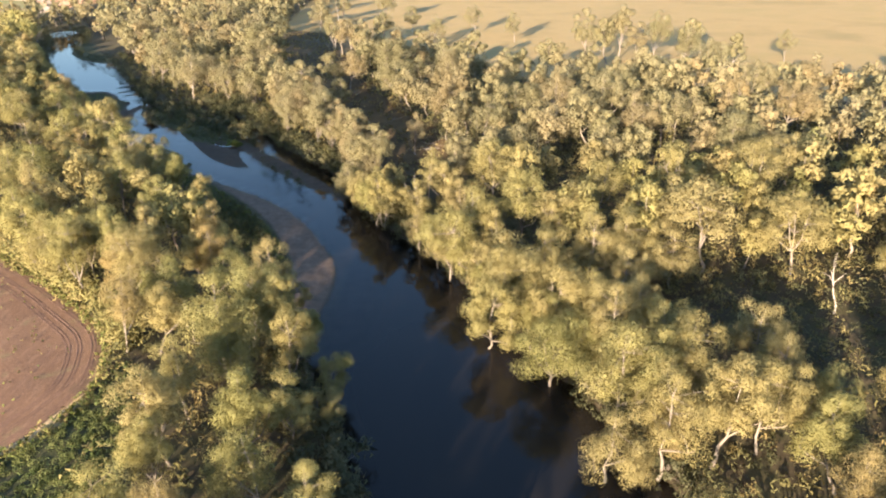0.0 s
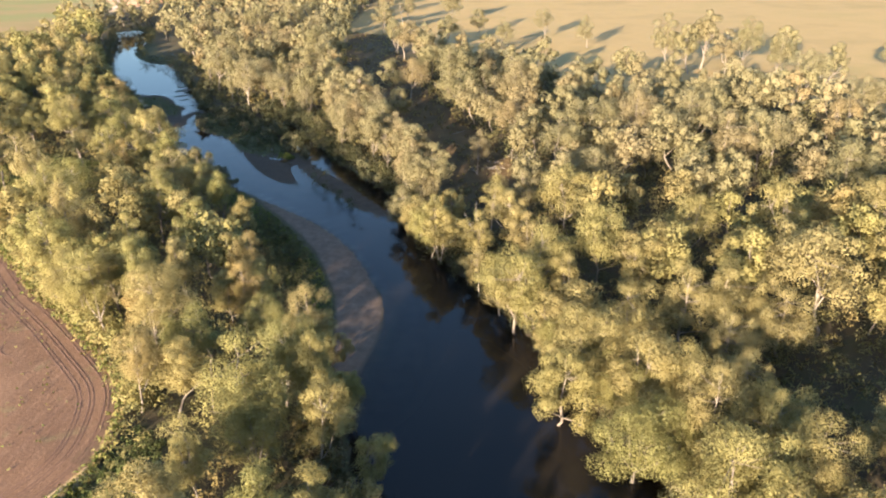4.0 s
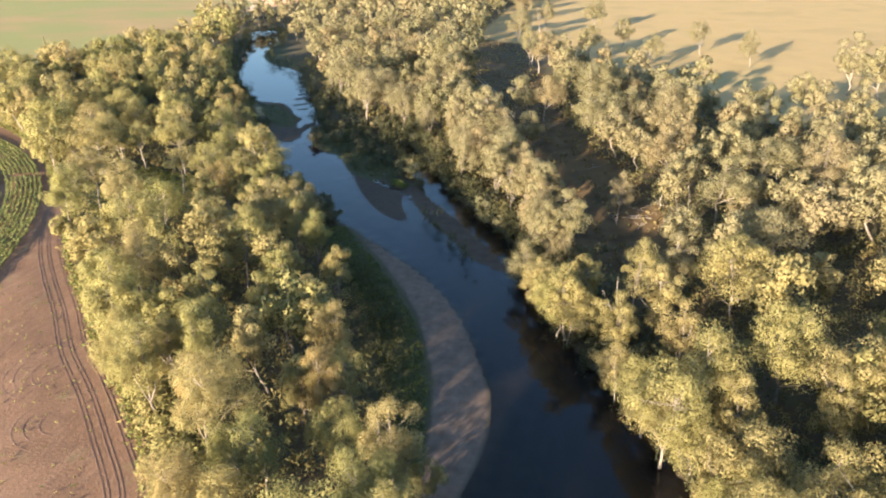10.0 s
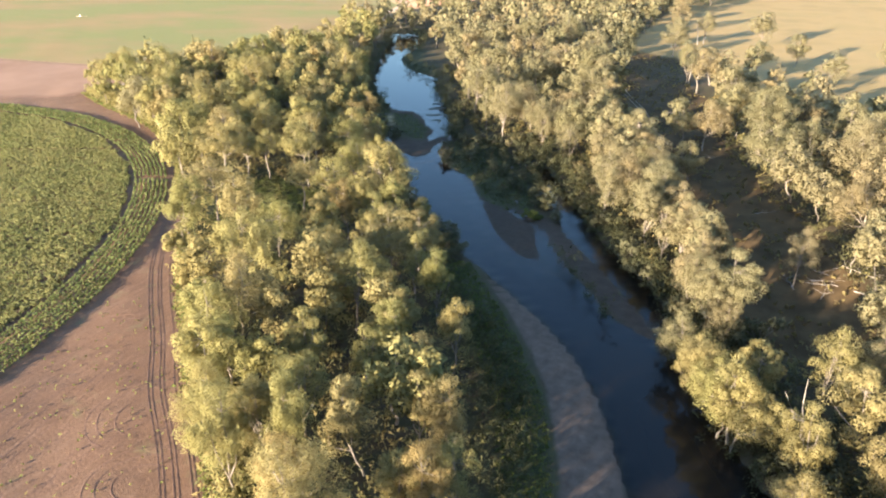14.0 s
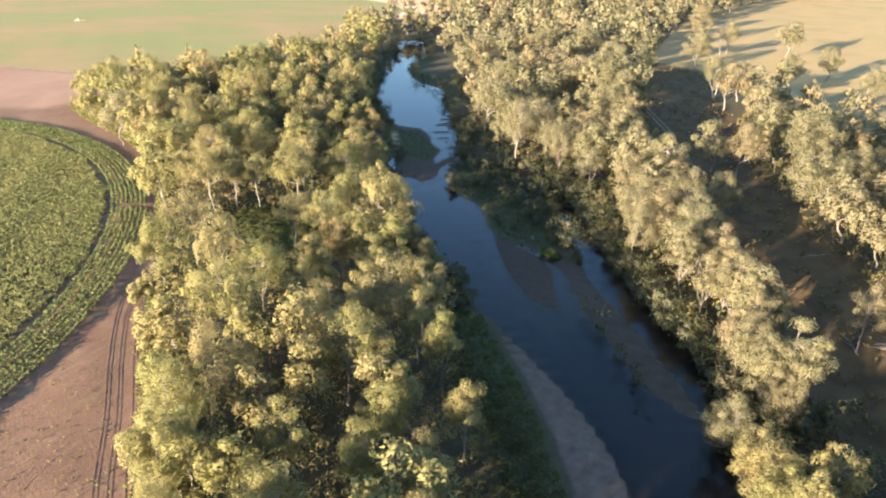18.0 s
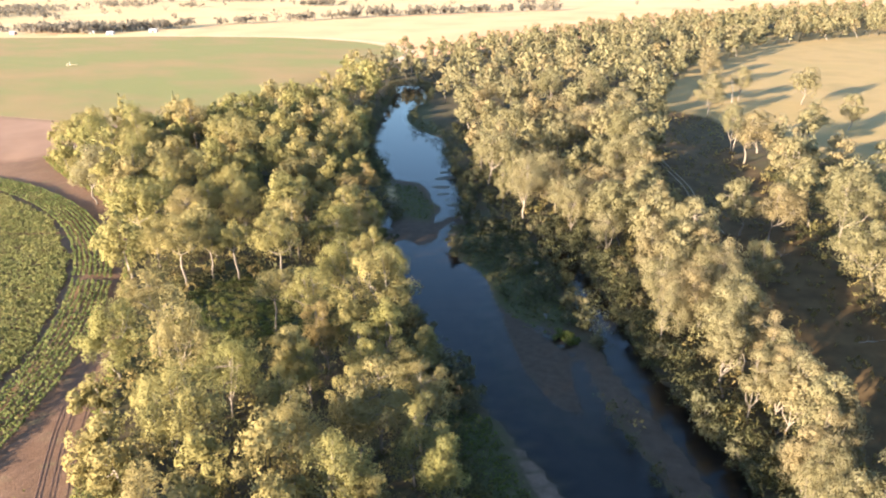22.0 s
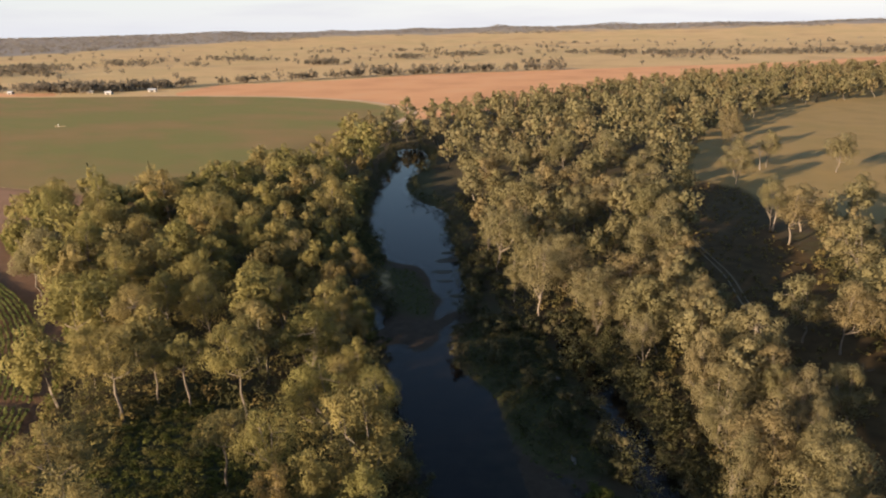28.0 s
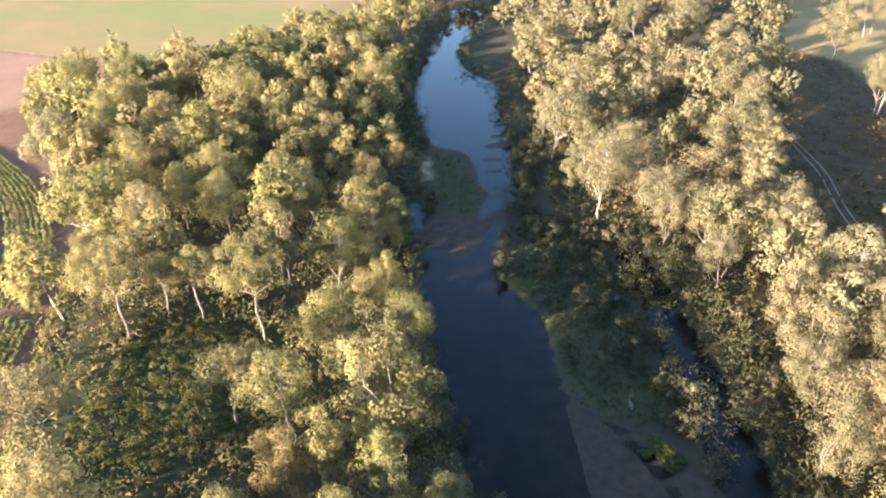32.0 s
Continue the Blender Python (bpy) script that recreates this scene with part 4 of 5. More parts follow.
def grove_gap(x, y):
    return np.where(signed(STAND_L, x, y) < 0, np.where(y < 340, 7.6, 8.2), np.where(y < 300, 8.2, 11.0)) + 1.4 * soft_noise(x, y, 16.0)


TAKEN = [(m[0], m[1]) for m in MARKED] + [(q[0], q[1]) for q in KNOWN]
SPOTS = spread_points(np.random.default_rng(11), 30000, (-345, -40, 300, 760), grove_keep, grove_gap, TAKEN)
SPOTS += spread_points(np.random.default_rng(12), 6000, (-330, 760, 140, 1290), lambda x, y: signed(STAND_R, x, y) < -2, lambda x, y: 10.5 + 0 * x, [])
AXIS = bend([(20, 60), (-30, 160), (-90, 230), (-150, 320)], 5)
SPOTS.sort(key=lambda q: float(np.min(np.hypot(AXIS[:, 0] - q[0], AXIS[:, 1] - q[1]))) * (0.4 if 50 < q[1] < 130 else 1.0))
NEAR, REST = SPOTS[:70], SPOTS[70:]
_row = bend([(28, 86), (18.5, 103), (11, 119), (2, 134), (-9, 150), (-21, 168), (-33, 187)], 4.4)
BANK_ROW = [q for q in (_row + np.random.default_rng(13).normal(size=_row.shape) * 0.8).tolist() if math.hypot(q[0] + 15.5, q[1] - 161.5) > 3]


_strip = bend([(-112, 400), (-106, 380), (-85, 316), (-70, 286), (-50, 250), (-38, 219), (-33, 200)], 5.2)
STRIP_ROW = [q for q in (_strip + np.random.default_rng(14).normal(size=_strip.shape) * 1.2).tolist() if math.hypot(q[0] + 78, q[1] - 281) > 8]


def plant_gum(k, x, y, z, wide, high, turn, label, group, bank, tilt=0.0, way=0.0):
    """One gum tree as a thing with its trunk and its crown."""
    hh, ss, wood, leaves = GUMS[k]
    ob = new("gum_tree")
    ob.matrix_world = Matrix.Translation((x, y, z)) @ Matrix.Rotation(radians(way), 4, "Z") @ Matrix.Rotation(radians(tilt), 4, "Y") @ Matrix.LocRotScale(None, Euler((0, 0, turn)), (wide / ss, wide / ss, high / hh))
    part("trunk", wood, ob)
    crown = part("crown", leaves[bank // 2], ob)
    if bank % 2:
        crown.material_slots[0].link = "OBJECT"
        crown.material_slots[0].material = LEAF_EAST
    return tagged(ob, label, "tree", group)


def place_gums():
    rng = np.random.default_rng(21)
    todo = [(x, y, max(7.0, 0.8 + w) * (1.25 if x > -5 and y < 205 else 1.0), (13.0 + 0.42 * w) * float(rng.uniform(0.82, 1.18))) for x, y, w in KNOWN]
    todo += [(x, y, w, 11.0 + 0.5 * w) for (x, y), w in zip(NEAR, rng.uniform(6.5, 10.0, len(NEAR)).tolist())]
    todo += [(x, y, w, 7.5 + 0.5 * w) for (x, y), w in zip(BANK_ROW, rng.uniform(7.0, 10.5, len(BANK_ROW)).tolist())]
    todo += [(x, y, w, 11.5 + 0.6 * w) for (x, y), w in zip(STRIP_ROW, rng.uniform(7.0, 10.5, len(STRIP_ROW)).tolist())]
    todo += MARKED
    P = np.array(todo)
    glade = signed(LUSH_C, P[:, 0], P[:, 1])
    Z, D, west = heights(P[:, 0], P[:, 1]), river_dist(P[:, 0], P[:, 1]), signed(GROVE_L, P[:, 0], P[:, 1]) < 0
    for i, (x, y, w, h) in enumerate(todo):
        if i >= len(todo) - len(MARKED):
            w, h = h, w
        fits = [12, 13, 14] * 2 if glade[i] < 5 else sorted(range(12), key=lambda q: abs(math.log(GUMS[q][0] / GUMS[q][1] * w / h)))[:5]
        k = fits[int(rng.integers(0, 5))]
        if i >= len(todo) - len(MARKED):
            label, group = "spreading gum tree standing apart on open ground", "gum trees standing apart"
        else:
            group = "gum trees on the west bank" if west[i] else "gum trees on the east bank"
            label = "gum tree leaning over the water's edge" if D[i] < 9 else ("tall spreading gum tree with pale forked trunk" if w > 10 else "slender gum tree with olive-yellow leaves")
        plant_gum(k, x, y, float(Z[i]) - 0.1, w, h, float(rng.uniform(0, 6.28)), label, group, (0 if west[i] or y < 185 else 1) + (2 if y > 310 else 4 if y < 135 else 0))


place_gums()
# old gums that lean far out over the water: x, y, spread, height, tilt, bearing of the lean
for q, (x, y, w, h, tilt, way) in enumerate(((-27, 97, 6.5, 12, 42, -10), (-24, 90, 6, 10, 38, -25), (-34, 113, 6, 12, 38, -20), (-33, 108, 6.5, 11, 25, 10), (-36, 121, 5.5, 9, 20, 20), (4, 131, 6, 10, 30, 200), (-22, 176, 6, 10, 32, 200))):
    plant_gum((3, 7, 5, 9, 7, 5, 3)[q], x, y, float(heights(np.array([float(x)]), np.array([float(y)]))[0]) - 0.1, w, h, 1.3 * q, "old gum tree leaning far out over the water", "gum trees leaning over the river", 0, tilt, way)


def woodland(name, spots, seed, shapes, per, size, leafmat, scale=(0.78, 1.28), label="", limbs=3):
    """Trees past counting, joined: trunks and leaves of simpler build."""
    rng = np.random.default_rng(seed)
    kinds = [gum(rng, h, s, int(c * 1.35), int(per * 0.75), size, limbs=limbs, bare=0.32, sides=4, simple=True) for h, s, c in shapes]
    V, F, I, T, N, o = [], [], [], [], [], 0
    P = np.array(spots)
    Z = heights(P[:, 0], P[:, 1])
    D, west = river_dist(P[:, 0], P[:, 1]), (signed(GROVE_L, P[:, 0], P[:, 1]) < 1) | (P[:, 1] < 185)
    for (x, y), z, d, wst in zip(spots, Z, D, west):
        (wv, wf), (lv, lf, ln) = kinds[int(rng.integers(0, len(kinds)))]
        a, s, tone = rng.uniform(0, 6.28), rng.uniform(*scale) * (0.75 if d < 8 else 1), rng.uniform() * 0.49 + (0 if wst else 0.51)
        ca, sa = math.cos(a) * s, math.sin(a) * s
        rot = np.array([[ca, -sa, 0], [sa, ca, 0], [0, 0, s]])
        for v, f, nn, mi in ((wv, wf, wv * [1, 1, 0] + [0, 0, 0.01], 0), (lv, lf, ln, 1)):
            V.append(v @ rot.T + (x, y, z - 0.1))
            N.append(nn @ rot.T)
            F.append(f + o)
            I.append(np.full(len(f), mi))
            T.append(np.full(len(v), tone))
            o += len(v)
    me = mesh_of(name, np.vstack(V), np.vstack(F), [BARK, leafmat], False, np.concatenate(I), np.concatenate(T), unit(np.vstack(N)))
    return tagged(new(name, me), label, "woodland", kind="stuff")


CLOSE = [q for q in REST if q[1] < 330 and -260 < q[0] < 70][:330]
_close = set(CLOSE)
MID = [q for q in REST if q[1] < 480 and q not in _close]
woodland("close_woodland", CLOSE, 30, [(15, 10, 18), (16, 11, 19), (13, 8.5, 15), (16, 8.5, 16), (12, 7.5, 13), (15, 9.5, 17), (14, 10.5, 18), (17, 9, 17)], 170, 0.41, LEAF_SHARED, label="gum trees standing close together along the river")
FAR = [q for q in REST if q[1] >= 480]
woodland("woodland", MID, 31, [(15, 10, 16), (16, 11, 17), (13, 8.5, 13), (16, 8.5, 14), (12, 7.5, 12), (15, 9.5, 15), (14, 10.5, 16), (17, 9, 15)], 46, 0.74, LEAF_SHARED, label="gum woodland along the river, olive-yellow crowns")
woodland("far_woodland", FAR, 32, [(15, 11, 11), (17, 12, 12), (13, 9, 10)], 14, 1.4, LEAF_SHARED, (0.9, 1.25), label="belt of gum trees along the upper river")


# ---- shrubs and saplings on the banks ----
def shrub_keep(x, y):
    d = river_dist(x, y)
    right = signed(GROVE_R, x, y) < 6
    left = (signed(GROVE_L, x, y) < 4) & (signed(LUSH_L, x, y) > 0) & (d < 7)
    thin = (signed(LUSH_R, x, y) > 0) | (soft_noise(x * 3.1, y * 2.7, 5.0) > -0.35)
    thin &= (signed(LUSH_R, x, y) > 0) | (signed(RIVER, x, y) > 8)
    thin &= signed(SANDBAR, x, y) > 4
    return thin & (d > 0.3) & (d < 13) & (right | left) & (signed(SANDBAR, x, y) > 0.5) & (signed(MUD, x, y) > 0.5) & (signed(SPIT, x, y) > 0.5) & (signed(ISLAND_MUD, x, y) > 0.5) & (signed(LUSH_I, x, y) > 2)


def shrub_leaves(made):
    v, f, nn = made
    return mesh_of("shrub_leaves", v, f, SCRUB, normals=nn)


SHRUBS = []
for q in range(5):
    rr = np.random.default_rng(50 + q)
    n = 9
    cc = np.stack([rr.normal(0, 0.85, n), rr.normal(0, 0.85, n), rr.uniform(0.5, 2.6, n)], 1)
    stems = gather([tube([[0, 0, -0.2], c * [0.4, 0.4, 0.5], c], [0.06, 0.04, 0.02], 4) for c in cc])
    SHRUBS.append((mesh_of("shrub_stems", *stems, BARK), shrub_leaves(sprays(rr, cc, rr.uniform(0.6, 1.0, n), 60, 0.36))))


def place_shrubs():
    rng = np.random.default_rng(61)
    spots = spread_points(rng, 9000, (-260, 60, 30, 430), shrub_keep, lambda x, y: 2.5 + 0 * x, [])
    spots = sorted(spots, key=lambda q: float(np.min(np.hypot(AXIS[:, 0] - q[0], AXIS[:, 1] - q[1]))))[:290]
    Z = heights(np.array(spots)[:, 0], np.array(spots)[:, 1])
    for (x, y), z in zip(spots, Z):
        stems, leaves = SHRUBS[int(rng.integers(0, 5))]
        s = float(rng.uniform(0.8, 1.8)) * (0.7 if y > 235 else 1.0)
        ob = new("shrub")
        ob.matrix_world = Matrix.LocRotScale((x, y, float(z)), Euler((0, 0, rng.uniform(0, 6.28))), (s, s, s * rng.uniform(0.9, 1.3)))
        part("trunk", stems, ob)
        part("foliage", leaves, ob)
        tagged(ob, "dark grey-green shrub on the shaded river bank", "shrub", "shrubs on the river bank")


place_shrubs()


def undergrowth():
    """Saplings and scrub under the trees, past counting."""
    rng = np.random.default_rng(66)

    def keep(x, y):
        ok = ((signed(GROVE_L, x, y) < -1) | (signed(STAND_R, x, y) < 2)) & (river_dist(x, y) > 3)
        for z in (SANDBAR, MUD, SPIT, ISLAND_MUD, LUSH_I, LUSH_C, LUSH_L, SUN_LANE):
            ok &= signed(z, x, y) > 1
        return ok

    spots = spread_points(rng, 45000, (-300, 20, 120, 420), keep, lambda x, y: 2.35 + 0.8 * soft_noise(x, y, 9.0), [])
    P = np.array(spots)
    n, k = len(P), 3
    tall = rng.uniform(1.5, 6.5, n) * np.where(P[:, 1] > 290, 0.6, 1.0)
    c = np.repeat(np.column_stack([P, heights(P[:, 0], P[:, 1])]), k, 0)
    c[:, :2] += rng.normal(size=(n * k, 2)) * 0.8
    c[:, 2] += np.repeat(tall, k) * np.tile(np.linspace(0.25, 0.8, k), n)
    v, f, nn = sprays(rng, c, np.repeat(0.4 + tall * 0.24, k), 19, 0.48)
    me = mesh_of("undergrowth", v, f, SCRUB_SHARED, False, None, np.repeat(rng.uniform(0, 1, n), k * 19 * 3), nn)
    tagged(new("undergrowth", me), "dim undergrowth of saplings and scrub beneath the gum trees", "undergrowth", kind="stuff")


undergrowth()


def bank_scrub():
    """Saplings and scrub that crowd the banks and hang over the water, leaves coloured dark for shade."""
    rng = np.random.default_rng(68)

    def east(x, y):
        d = river_dist(x, y)
        ok = (d > -0.9) & (d < 5.0) & (signed(GROVE_R, x, y) < 4)
        for z in (MUD, SPIT, LUSH_R):
            ok &= signed(z, x, y) > 1.0
        return ok

    def west(x, y):
        return (signed(LUSH_L, x, y) < 2) & (signed(SANDBAR, x, y) > 4.5 + 1.5 * soft_noise(x, y, 6.0) + 4.0 * smoothstep(180, 200, y)) & (river_dist(x, y) > 4)

    def upper(x, y):
        d = river_dist(x, y)
        ok = (d > 0.2) & (d < 6.0) & (signed(GROVE_L, x, y) < 3)
        for z in (SANDBAR, ISLAND_MUD, ISLAND_RIM, LUSH_I, LUSH_L):
            ok &= signed(z, x, y) > 1.0
        return ok

    spots = spread_points(rng, 14000, (-310, 210, -90, 530), upper, lambda x, y: 2.3 + 0 * x, [])
    spots += spread_points(rng, 14000, (-310, 300, -110, 540), east, lambda x, y: 2.8 + 0 * x, [])
    spots += spread_points(rng, 30000, (-110, 50, 60, 300), east, lambda x, y: 1.7 + 0 * x, [])
    spots += spread_points(rng, 12000, (-100, 110, -30, 215), west, lambda x, y: 1.9 + 0 * x, [])
    P = np.array(spots)
    n, k, per = len(P), 5, 22
    tall = np.where((P[:, 0] > -30 - 0.6 * (P[:, 1] - 150)) | (P[:, 1] > 300), rng.uniform(2.0, 7.0, n), rng.uniform(1.5, 4.6, n))
    c = np.repeat(np.column_stack([P, heights(P[:, 0], P[:, 1])]), k, 0)
    c[:, :2] += rng.normal(size=(n * k, 2)) * 0.8
    c[:, 2] += np.repeat(tall, k) * np.tile(np.linspace(0.15, 0.9, k), n)
    v, f, nn = sprays(rng, c, np.repeat(0.4 + tall * 0.16, k), per, 0.36)
    # only the lowest tones, so the leaves carry the shade in their colour
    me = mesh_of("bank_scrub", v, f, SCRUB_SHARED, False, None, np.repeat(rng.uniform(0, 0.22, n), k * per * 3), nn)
    tagged(new("bank_scrub", me), "grey-green scrub crowding the shaded river banks, shade darkened into its leaf colour", "scrub", kind="stuff")


bank_scrub()


def edge_saplings():
    """Young gums and tall weeds that hide the trunks at the edge of the field."""
    rng = np.random.default_rng(67)
    line = bend(FIELD_EDGE[4:] + TRACK_EDGE[1:], 0.55)
    t = np.gradient(line, axis=0)
    t /= np.linalg.norm(t, axis=1)[:, None]
    side = np.stack([t[:, 1], -t[:, 0]], 1)
    P = np.vstack([line + side * rng.uniform(0.8, 6.5, (len(line), 1)) for _ in range(3)])
    P = P[signed(LUSH_C, P[:, 0], P[:, 1]) > 28]
    n, k = len(P), 4
    tall = rng.uniform(1.0, 4.2, n)
    c = np.repeat(np.column_stack([P, heights(P[:, 0], P[:, 1])]), k, 0)
    c[:, :2] += rng.normal(size=(n * k, 2)) * 0.5
    c[:, 2] += np.repeat(tall, k) * np.tile(np.linspace(0.15, 0.85, k), n)
    v, f, nn = sprays(rng, c, np.repeat(0.35 + tall * 0.2, k), 13, 0.45)
    me = mesh_of("saplings", v, f, LEAF_SHARED, False, None, np.repeat(rng.uniform(0, 0.4, n), k * 13 * 3), unit(nn * [1, 1, 0.6]))
    tagged(new("saplings", me), "yellow-green saplings and tall weeds at the field's edge", "saplings", kind="stuff")


edge_saplings()


# ---- tufts: grass, weeds, crop ----
def tufts(name, spots, tall, size, per, mat, seed, label, flat=0.8, category="plants", tone=None, wide=None):
    rng = np.random.default_rng(seed)
    P = np.asarray(spots, float)
    Z = heights(P[:, 0], P[:, 1])
    c = np.column_stack([P, Z + tall * 0.55])
    v, f, nn = sprays(rng, c, np.full(len(c), wide or tall * 0.6), per, size, flat, 0.2)
    nn = unit(nn * [1, 1, 0.35])
    t = np.repeat(np.clip((rng.uniform(0, 1, len(c)) if tone is None else tone), 0, 1), per * 3)
    me = mesh_of(name, v, f, mat, False, None, t, nn)
    return tagged(new(name, me), label, category, kind="stuff")


def crop_circle():
    rng = np.random.default_rng(71)
    rows = []
    for k in range(8):
        r = CROP_R - 0.7 - k * 1.2
        a = np.arange(radians(2), radians(112), 0.5 / r)
        a = a + rng.normal(size=len(a)) * 0.0006
        rr = r + 0.10 * np.sin(a * 90 + k)
        q = np.stack([CROP_X + rr * np.cos(a), CROP_Y + rr * np.sin(a)], 1)
        gate = np.abs((q[:, 0] + 187) * 0.35 - (q[:, 1] - 212) * 0.94)      # where a service way crosses the rows
        gone = soft_noise(q[:, 0], q[:, 1], 4.0) > 0.75
        rows.append(q[((gate > 1.1) | (q[:, 1] < 200)) & ~(gone & (k > 5))])
    q = np.vstack(rows)
    tufts("crop_rows", q, 1.1, 0.46, 6, CROPLEAF, 72, "curved rows of a green crop on dark earth", 1.6, "crop", 0.35 + 0.3 * rng.normal(size=len(q)), 0.32)
    n = 66000
    r, a = np.sqrt(rng.uniform(84 ** 2, (CROP_R - 10.2) ** 2, n)), rng.uniform(radians(-4), radians(118), n)
    x, y = CROP_X + r * np.cos(a), CROP_Y + r * np.sin(a)
    keep = (np.abs(r - 128) > 0.7) & (np.abs((x + 260) * 0.42 - (y - 212) * 0.9) > 0.7) & (r < CROP_R - 11.0 - 0.8 * np.sin(a * 40) * np.sin(a * 17))
    q = np.stack([x, y], 1)[keep]
    tufts("crop_canopy", q, 0.9, 0.45, 6, CROPLEAF, 73, "dense olive-green crop canopy inside the irrigated circle", 0.6, "crop", 0.78 + 0.16 * soft_noise(q[:, 0], q[:, 1], 11.0) + 0.08 * rng.normal(size=len(q)), 0.7)


crop_circle()


def fill(poly, step, seed, keep=None):
    rng = np.random.default_rng(seed)
    P = np.array(poly, float)
    (x0, y0), (x1, y1) = P.min(0), P.max(0)
    n = int((x1 - x0) * (y1 - y0) / step ** 2)
    x, y = rng.uniform(x0, x1, n), rng.uniform(y0, y1, n)
    ok = signed(poly, x, y) < 0
    if keep is not None:
        ok &= keep(x, y)
    return np.stack([x, y], 1)[ok]


lawn = np.vstack([fill(z, w, 83 + i) for i, (z, w) in enumerate(((LUSH_L, 0.55), (LUSH_R, 1.3), (LUSH_I, 1.2), (LUSH_U, 1.0)))])
tufts("bank_grass", lawn, 0.35, 0.28, 5, GRASS, 88, "green grass and weeds on the river bank", 0.6, "grass", 0.22 + 0.16 * soft_noise(lawn[:, 0], lawn[:, 1], 4.0) + 0.1 * np.random.default_rng(89).normal(size=len(lawn)), 0.35)
_l = fill(LUSH_R, 1.0, 193, lambda x, y: signed(RIVER, x, y) > 1.5)
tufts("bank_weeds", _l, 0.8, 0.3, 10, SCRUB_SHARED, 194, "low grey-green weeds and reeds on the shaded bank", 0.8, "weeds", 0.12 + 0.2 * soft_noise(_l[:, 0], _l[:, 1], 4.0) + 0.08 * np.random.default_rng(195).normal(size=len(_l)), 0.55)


def mounds(name, P, low, high, roll, per, size, mat, seed, tone, label, category):
    """Low leafy mounds that run together over open ground, lit from the side."""
    rng = np.random.default_rng(seed)
    swell = soft_noise(P[:, 0], P[:, 1], roll)
    r = rng.uniform(low, high, len(P)) * (1 + 0.45 * swell)
    c = np.column_stack([P, heights(P[:, 0], P[:, 1]) + r * 0.1])
    v, f, nn = lobes(rng, c, r, per, size, 5)
    tint = np.clip(tone + 0.2 * swell + 0.1 * rng.normal(size=len(P)), 0, 1)
    me = mesh_of(name, v, f, mat, False, None, np.repeat(tint, per * 3), unit(nn * [1, 1, 0.7]))
    tagged(new(name, me), label, category, kind="stuff")


mounds("glade_weeds", fill(LUSH_C, 0.95, 188), 0.45, 0.9, 3.0, 90, 0.17, GRASS, 189, 0.6, "knee-high green weeds carpeting a glade among the trees", "weeds")
mounds("low_crop", fill(LOW_CROP, 0.8, 81), 0.4, 0.75, 2.2, 70, 0.17, CROPLEAF, 82, 0.3, "low leafy green crop beside the tilled field", "crop")
_c = np.mean(LUSH_C, 0)
tufts("glade_scrub", fill(((np.array(LUSH_C) - _c) * 1.5 + _c).tolist(), 1.25, 191, lambda x, y: (signed(LUSH_C, x, y) > -2) & (signed(TILLED, x, y) > 2) & (river_dist(x, y) > 6)), 0.8, 0.34, 12, SCRUB_SHARED, 192, "low dull green scrub round the edge of a glade", 0.9, "scrub")


def meadow_keep(x, y):
    return soft_noise(x, y, 5.0) > -0.2


tufts("clearing_grass", fill(CLEARING, 2.4, 98, meadow_keep), 0.55, 0.7, 4, GRASS, 99, "dry rough grass in the shaded clearing", 0.7, "grass", 0.97 + 0.08 * np.random.default_rng(100).normal(size=len(fill(CLEARING, 2.4, 98, meadow_keep))))
edge = np.vstack([bend(FIELD_EDGE + TRACK_EDGE[1:], 0.5) + np.random.default_rng(90 + i).normal(size=(1, 2)) * 0.2 + np.array([[0.55, -0.75]]) * (-0.4 - 0.8 * i) * -1 for i in range(4)])
edge = edge + np.random.default_rng(95).normal(size=edge.shape) * 0.5
tufts("edge_weeds", edge, 0.7, 0.5, 4, GRASS, 96, "rank weeds along the edge of the field", 0.9, "weeds", 0.6 + 0.3 * np.random.default_rng(97).normal(size=len(edge)))


# a bright green willow bush on the mud bank, and a drowned branch in the creek
def bush(x, y, wide, high, seed):
    rng = np.random.default_rng(seed)
    n = 14
    c = np.stack([rng.normal(0, 0.3 * wide, n), rng.normal(0, 0.3 * wide, n), rng.uniform(0.25, 0.85, n) * high], 1)
    ob = new("bush")
    ob.matrix_world = pose(x, y, float(heights(np.array([x]), np.array([y]))[0]), 0, 0, seed)
    part("trunk", mesh_of("bush_stems", *gather([tube([[0, 0, -0.2], q * [0.4, 0.4, 0.5], q], [0.06, 0.04, 0.02], 4) for q in c]), BARK), ob)
    v, f, nn = sprays(rng, c, np.full(n, 0.2 * wide), 70, 0.3)
    part("foliage", mesh_of("bush_leaves", v, f, GRASS, False, None, rng.uniform(0.1, 0.4, len(v)), nn), ob)
    return tagged(ob, "bright green leafy bush on the muddy bank", "bush", "green bushes on the mud")


bush(-84.5, 243.5, 3.4, 1.6, 5)
bush(-82.2, 241.8, 2.6, 1.2, 6)


_f = fill([(-160, 150), (-130, 158), (-92, 126), (-70, 104), (-72, 80), (-110, 90), (-150, 130)], 2.6, 120, lambda x, y: (signed(TILLED, x, y) < -1) & (np.hypot(x - CROP_X, y - CROP_Y) > CROP_R + 3))
tufts("field_weeds", _f, 0.25, 0.3, 3, GRASS, 121, "sparse green weeds over the tilled soil", 0.7, "weeds", 0.4 + 0.2 * np.random.default_rng(122).normal(size=len(_f)))


